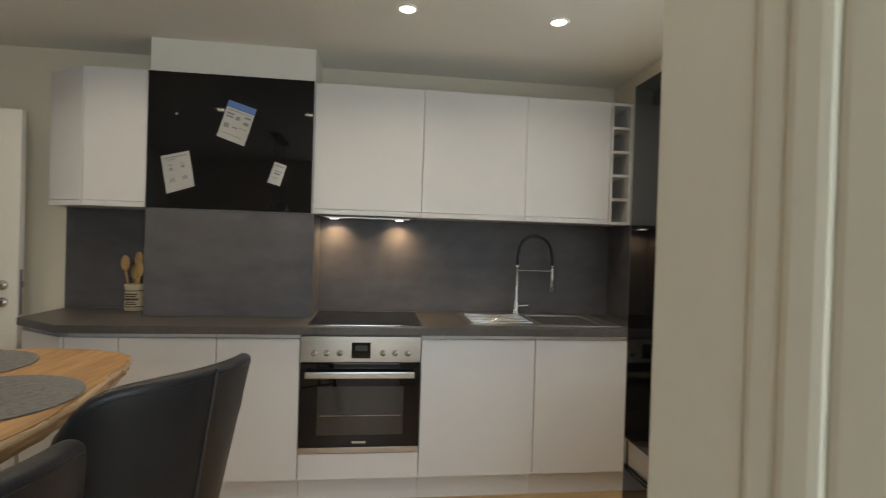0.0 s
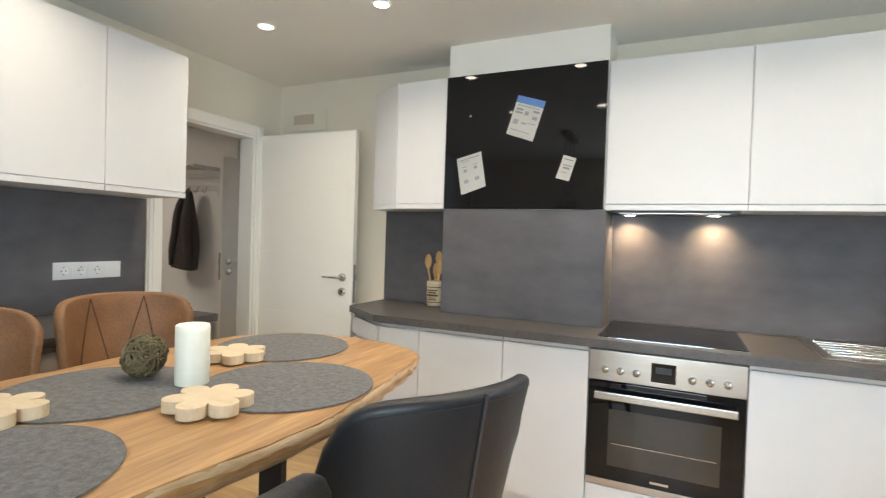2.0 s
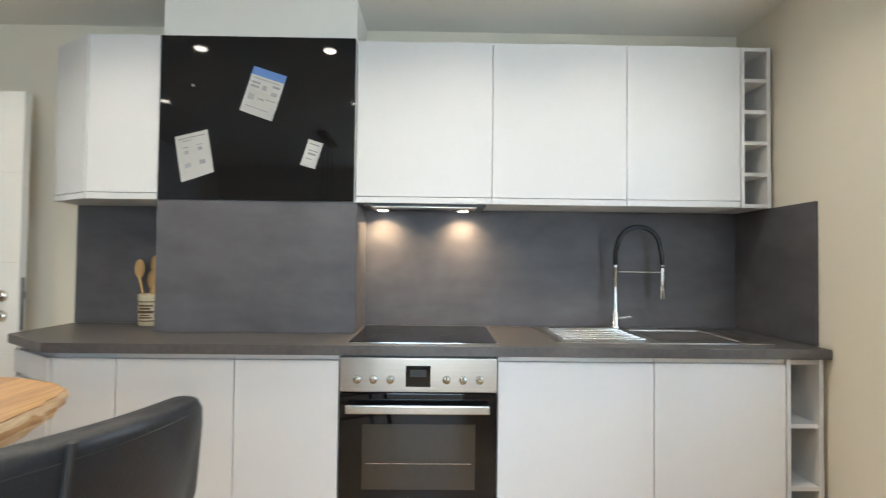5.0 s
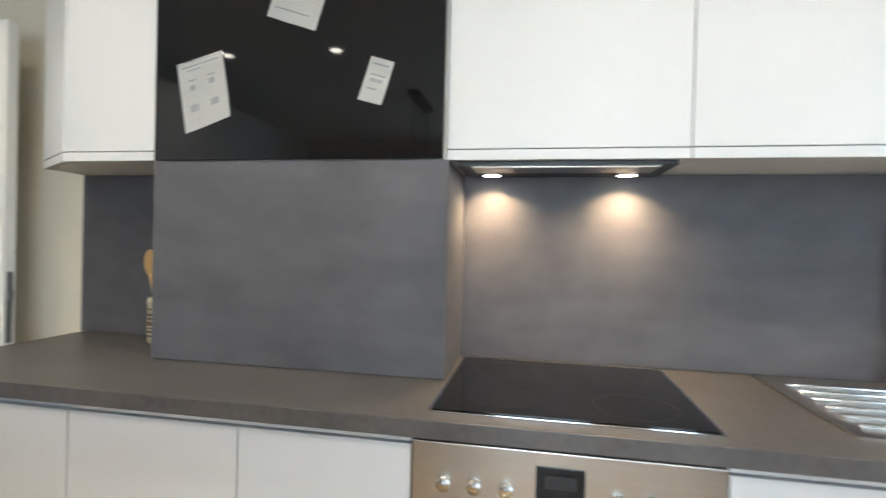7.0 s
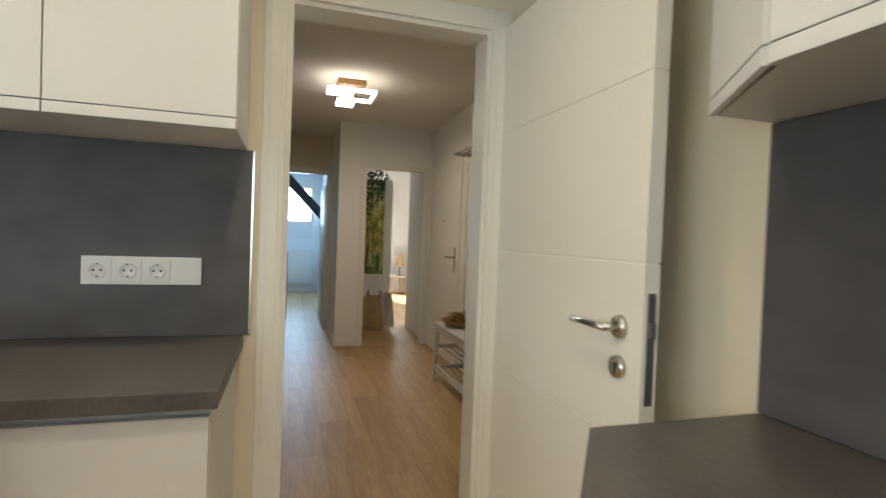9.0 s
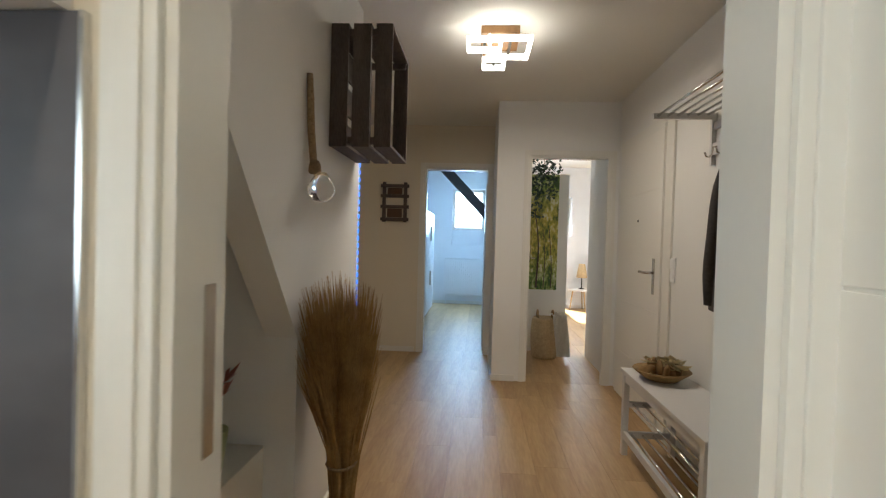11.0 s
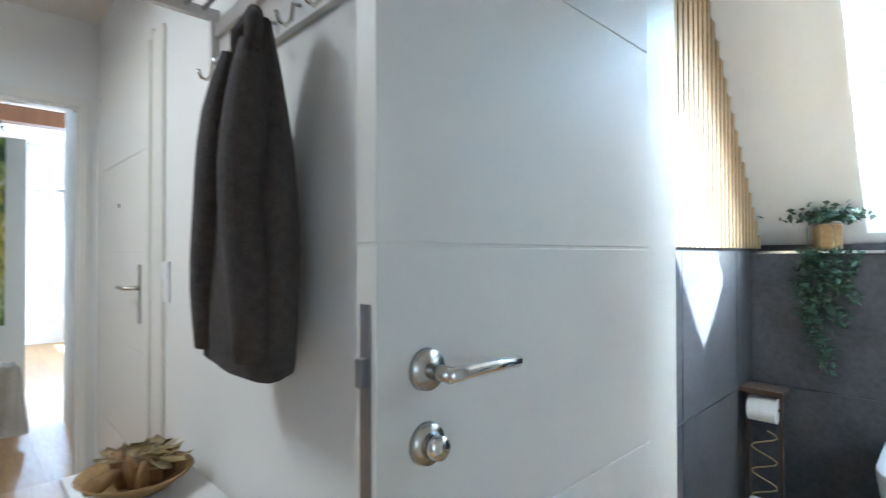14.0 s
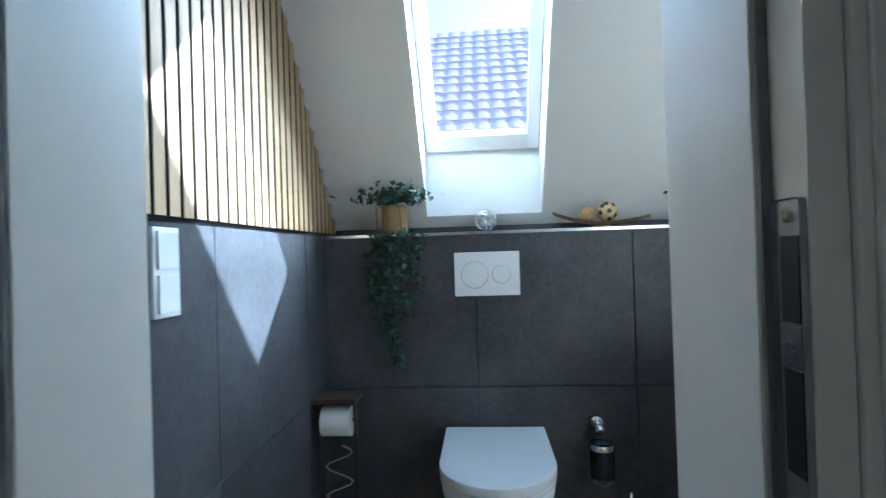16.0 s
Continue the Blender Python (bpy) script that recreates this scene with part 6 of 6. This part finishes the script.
for cx, r in ((-3.822, 0.050), (-3.722, 0.034)):
    bm = bmesh.new()
    cyl(bm, (cx, TYF - 0.0115, 1.026), (cx, TYF - 0.015, 1.026), r, r - 0.001, 36)
    b = part("button", bm, socket_w, ob, "", False)
    bm = bmesh.new()
    tube(bm, [(cx + r * math.cos(k * math.pi / 20), TYF - 0.013, 1.026 + r * math.sin(k * math.pi / 20)) for k in range(40)], 0.0014, 6, True)
    part("ring", bm, alu, b, "", True)

# toilet bowl
ob = thing("toilet", (-3.765, TYF, 0.1), "white wall-hung toilet with a closed lid", "toilet")


def d_shape(w, l, n=20):
    """Outline of a lid: straight at the wall, round at the front."""
    pts = [(w, 0.0), (w, -l + w * 1.05)]
    for k in range(1, n):
        b = math.pi * k / n
        pts.append((w * math.cos(b), -(l - w * 1.05) - w * 1.05 * math.sin(b)))
    return pts + [(-w, -l + w * 1.05), (-w, 0.0)]


bm = bmesh.new()
loops = []
for z, w, l in ((0.10, 0.09, 0.30), (0.16, 0.115, 0.38), (0.26, 0.155, 0.46), (0.36, 0.174, 0.495), (0.405, 0.178, 0.505)):
    loops.append([bm.verts.new((-3.765 + px, TYF - 0.012 + py, z)) for px, py in d_shape(w, l)])
for p, q in zip(loops, loops[1:]):
    for k in range(len(p)):
        bm.faces.new((p[k], p[(k + 1) % len(p)], q[(k + 1) % len(p)], q[k]))
bm.faces.new(list(reversed(loops[0])))
bm.faces.new(loops[-1])
part("bowl", bm, ceramic, ob, "", True)
part("seat", prism(bmesh.new(), [(-3.765 + px, TYF - 0.02 + py) for px, py in d_shape(0.181, 0.50)], 0.408, 0.424, bevel=0.004), seat_plastic, ob)
part("lid", prism(bmesh.new(), [(-3.765 + px, TYF - 0.02 + py) for px, py in d_shape(0.183, 0.505)], 0.427, 0.456, bevel=0.008), seat_plastic, ob)

# paper holder
ob = thing("paper_holder", (-4.33, 5.95, 0), "rusty brown metal floor stand for paper rolls", "paper holder")
for x in (-4.39, -4.265):
    part("post", boxes(((x, x + 0.012), (5.93, 5.945), (0.0, 0.60))), holder_m, ob)
part("top", boxes(((-4.40, -4.243), (5.88, 6.0), (0.60, 0.618)), bevel=0.002), holder_m, ob)
part("base", boxes(((-4.40, -4.243), (5.88, 6.0), (0.0, 0.012)), bevel=0.002), holder_m, ob)
pts = []
for k in range(30):
    pts.append((-4.32 + 0.048 * math.sin(k * 0.75), 5.925, 0.08 + k * 0.0125))
part("wire", tube(bmesh.new(), pts, 0.003, 6), rattan_pale, ob, "", True)
part("spindle", tube(bmesh.new(), [(-4.378, 5.937, 0.53), (-4.265, 5.937, 0.53)], 0.006, 8), holder_m, ob)
for z in (0.53, 0.10):
    bm = bmesh.new()
    cyl(bm, (-4.372, 5.925, z), (-4.270, 5.925, z), 0.052, None, 28)
    roll = thing("paper_roll", (-4.32, 5.925, z), "white toilet paper roll in the holder", "paper roll", "paper rolls")
    part("roll", bm, paper, roll)

# trailing plant in a basket
ob = thing("trailing_plant", (-4.13, 6.13, TZ), "green trailing plant in a small wicker pot on the ledge", "plant")
bm = bmesh.new()
prof = [(0.046, 0.002)] + [(0.050 + 0.0015 * (k % 2), 0.01 + 0.012 * k) for k in range(9)] + [(0.045, 0.115), (0, 0.10)]
lathe(bm, (-4.13, 6.13, TZ), prof, 24)
part("pot", bm, wicker, ob, "", True)
r = random.Random(31)
pts = [(-4.125 + r.gauss(0, 0.055), 6.10 + r.gauss(0, 0.035), TZ + 0.13 + abs(r.gauss(0, 0.024))) for _ in range(300)]
for cx, cy, drop, n in ((-4.19, 6.065, 0.36, 150), (-4.15, 6.055, 0.50, 230), (-4.10, 6.06, 0.33, 140), (-4.05, 6.07, 0.22, 90), (-4.215, 6.08, 0.20, 60)):
    pts += [(cx + 0.02 * math.sin(8 * (v := r.random())) + r.gauss(0, 0.014), min(6.085, cy + r.gauss(0, 0.010)), TZ + 0.015 - drop * v) for _ in range(n)]
leaves("foliage", ob, pts, 0.030, 8, leaf_m)
for cx, drop in ((-4.19, 0.36), (-4.15, 0.50), (-4.10, 0.33)):
    part("vine", tube(bmesh.new(), [(-4.13, 6.10, TZ + 0.12), (cx, 6.068, TZ + 0.10), (cx + 0.01, 6.075, TZ - drop * 0.5), (cx, 6.078, TZ - drop + 0.08)], 0.002, 5), leaf_m, ob)
ob = thing("ledge_plant", (-2.97, 6.14, TZ), "small green plant on the ledge", "plant")
bm = bmesh.new()
lathe(bm, (-2.97, 6.15, TZ), ((0.03, 0), (0.04, 0.05), (0.036, 0.05), (0, 0.045)), 18)
part("pot", bm, brown_glaze, ob, "", True)
leaves("foliage", ob, [(-2.975 + r.gauss(0, 0.035), 6.13 + r.gauss(0, 0.03), TZ + 0.07 + abs(r.gauss(0, 0.035))) for _ in range(160)], 0.03, 9, leaf_m)

# ledge ornaments
ob = thing("wire_ball", (-3.775, 6.15, TZ), "silver wire ball on the ledge", "decoration")
for k in range(20):
    q = Euler((r.uniform(0, 6.3), r.uniform(0, 6.3), r.uniform(0, 6.3))).to_matrix()
    part("wire", tube(bmesh.new(), [Vector((-3.775, 6.15, TZ + 0.047)) + q @ Vector((0.043 * math.cos(b * math.pi / 10), 0.043 * math.sin(b * math.pi / 10), 0)) for b in range(20)], 0.0014, 5, True), alu, ob)
ob = thing("leaf_tray", (-3.33, 6.15, TZ), "long brown leaf-shaped tray on the ledge", "tray")
bm = bmesh.new()
g = []
for k in range(17):
    t = k / 16 * 2 - 1
    w = 0.045 * (1 - t * t) + 0.002
    zc = TZ + 0.012 + 0.045 * t * t * (1 if t < 0 else 0.55)
    g.append([bm.verts.new((-3.33 + 0.185 * t, 6.15 + w * s, zc + 0.012 * abs(s))) for s in (-1, -0.5, 0, 0.5, 1)])
for p, q in zip(g, g[1:]):
    for i in range(4):
        bm.faces.new((p[i], p[i + 1], q[i + 1], q[i]))
bmesh.ops.solidify(bm, geom=bm.faces[:], thickness=0.006)
part("tray", bm, rattan_pale, ob, "", True)
part("base", boxes(((-3.36, -3.30), (6.13, 6.17), (TZ, TZ + 0.010))), rattan_pale, ob)
for cx, rad, m, lab in ((-3.385, 0.030, wicker, "brown wicker ball on the tray"), (-3.31, 0.040, rattan_pale, "pale wooden ball with holes on the tray")):
    u = thing("decor_ball", (cx, 6.145, TZ + 0.02), lab, "decoration")
    bm = bmesh.new()
    bmesh.ops.create_icosphere(bm, subdivisions=3, radius=rad, matrix=Matrix.Translation((cx, 6.145, TZ + 0.022 + rad)))
    part("ball", bm, m, u, "", True)
    if rad > 0.035:
        for k in range(7):
            d = Vector((math.cos(k * 2.4) * 0.8, -0.7, math.sin(k * 2.4) * 0.8)).normalized() if k else Vector((0, -1, 0))
            c = Vector((cx, 6.145, TZ + 0.022 + rad)) + d * rad
            bm = bmesh.new()
            cyl(bm, c - d * 0.002, c + d * 0.0008, 0.009, None, 14)
            part("hole", bm, black_plastic, u)

# brush
ob = thing("toilet_brush_holder", (-3.39, TYF, 0.3), "chrome wall holder with a clear glass brush cup", "brush")
bm = bmesh.new()
cyl(bm, (-3.39, TYF - 0.0005, 0.47), (-3.39, TYF - 0.03, 0.47), 0.026, 0.022, 24)
cyl(bm, (-3.39, TYF - 0.03, 0.47), (-3.39, TYF - 0.075, 0.455), 0.012, 0.016, 18)
part("mount", bm, chrome, ob, "", True)
bm = bmesh.new()
lathe(bm, (-3.39, TYF - 0.09, 0.27), ((0.0, 0.0), (0.035, 0.004), (0.042, 0.03), (0.042, 0.13), (0.039, 0.13), (0.039, 0.03), (0, 0.012)), 24)
part("cup", bm, clear, ob, "clear glass cup", True)
bm = bmesh.new()
lathe(bm, (-3.39, TYF - 0.09, 0.40), ((0.044, 0), (0.046, 0.01), (0.044, 0.02)), 24, False)
part("ring", bm, chrome, ob, "", True)
ob = thing("brush_stand", (-3.31, 5.95, 0), "slim chrome stick with a wooden foot", "stand")
part("stick", tube(bmesh.new(), [(-3.31, 5.95, 0.03), (-3.308, 5.95, 0.27)], 0.006, 8), chrome, ob, "", True)
bm = bmesh.new()
lathe(bm, (-3.31, 5.95, 0), ((0.05, 0), (0.05, 0.02), (0.02, 0.03), (0, 0.03)), 20)
part("foot", bm, spoon_wood, ob, "", True)
ob = thing("washstand", (-3.16, 5.3, 0), "oak washstand against the wall of the toilet", "cabinet")
part("body", boxes(((-3.165, TX1 - 0.002), (5.36, 5.79), (0.0, 0.77)), bevel=0.003), slat_wood, ob)
part("top", boxes(((-3.172, TX1 - 0.002), (5.35, 5.80), (0.7705, 0.79)), bevel=0.002), spoon_wood, ob)

# ---- neighbouring house seen through the skylight ----
house = thing("neighbour_house", (-3.5, 17.0, -9.0), "neighbouring house with a brown clay tile roof", "house")
RA = radians(42)
part("wall", boxes(((-12.0, 6.0), (13.2, 22.2), (-9.0, 2.4))), paint, house)
roof = part("roof", prism(bmesh.new(), ((12.4, 2.20), (17.75, 7.01), (23.1, 2.20)), -12.2, 6.2, "x"), roof_tile_m, house)
bm = bmesh.new()
n = 10
vs = []
for j, (v, lift) in enumerate(((0.0, 0.046), (0.45, 0.02))):
    vs.append([bm.verts.new((0.32 * i / n, v * math.cos(RA), v * math.sin(RA) + lift + 0.007 * math.cos(2 * math.pi * (i / n + 0.25)) + 0.002 * math.cos(4 * math.pi * i / n))) for i in range(n + 1)])
lowv = [bm.verts.new((q.co.x, q.co.y, q.co.z - 0.05)) for q in vs[0]]
for i in range(n):
    bm.faces.new((vs[0][i], vs[0][i + 1], vs[1][i + 1], vs[1][i]))
    bm.faces.new((lowv[i], lowv[i + 1], vs[0][i + 1], vs[0][i]))
me = bpy.data.meshes.new("tile")
bm.to_mesh(me)
bm.free()
me.materials.append(roof_tile_m)
for row in range(17):
    for col in range(16):
        o = new("roof_tile", me)
        o.parent = roof
        o.location = Vector((-6.2 + 0.32 * col, 12.40 + 0.42 * row * math.cos(RA), 2.25 + 0.42 * row * math.sin(RA))) - BASE[house.name]

# added glowing board gives the far windows their overbright sky
structure("backdrop", boxes(((-16.0, -15.9), (-1.0, 9.0), (-2.0, 7.0))), mat("sky_glow_board", (0.72, 0.86, 1.0), 0.9, vary=0.03, scale=0.4, emit=0.5), "glowing pale board standing for the sky outside the far windows", "backdrop")
structure("ground", boxes(((-400, 400), (-400, 400), (-9.2, -9.0))), mat("garden_ground", (0.10, 0.11, 0.07), 0.95, vary=0.3, scale=0.4), "garden ground below the house", "ground")

# ---- floor planks ----
floor_ob = bpy.data.objects["floor"]
plank_meshes = {}


def plank(x0, x1, y0, y1):
    key = (round(x1 - x0, 3), round(y1 - y0, 3))
    if key not in plank_meshes:
        b = bmesh.new()
        w, h = key[0] / 2 - 0.0002, key[1] / 2 - 0.0002
        lo = [(-w, -h), (w, -h), (w, h), (-w, h)]
        v0 = [b.verts.new((px, py, -0.0095)) for px, py in lo]
        v1 = [b.verts.new((px, py, -0.0012)) for px, py in lo]
        v2 = [b.verts.new((px - 0.0005 * (1 if px > 0 else -1), py - 0.0005 * (1 if py > 0 else -1), 0.0)) for px, py in lo]
        for p, q in ((v0, v1), (v1, v2)):
            for k in range(4):
                b.faces.new((p[k], p[(k + 1) % 4], q[(k + 1) % 4], q[k]))
        b.faces.new(v2)
        m = bpy.data.meshes.new("plank")
        b.to_mesh(m)
        b.free()
        m.materials.append(oak_plank)
        plank_meshes[key] = m
    o = new("plank", plank_meshes[key])
    o.parent = floor_ob
    o.location = ((x0 + x1) / 2, (y0 + y1) / 2, 0)


def lay(xa, xb, ya, yb, seed):
    """Lays planks along x over a rectangle, with staggered ends."""
    r = random.Random(seed)
    y = ya
    while y < yb - 0.01:
        y2 = min(y + 0.192, yb)
        x = xa
        first = round(r.uniform(0.3, 1.28), 1)
        while x < xb - 0.01:
            x2 = min(x + first, xb)
            plank(x, x2, y, y2)
            x, first = x2, 1.285
        y = y2


lay(-12.4, -8.17, 1.6, 3.15, 1)
lay(-12.4, -7.06, 3.27, 5.4, 2)
lay(-8.17, HW, 0.62, 3.01, 3)
lay(-7.06, HW, 3.01, 4.06, 4)
lay(HW, KE, KS, KN, 5)
lay(-4.275, -3.45, 4.06, 4.81, 6)
lay(TX0, TX1, 4.81, TYF, 7)
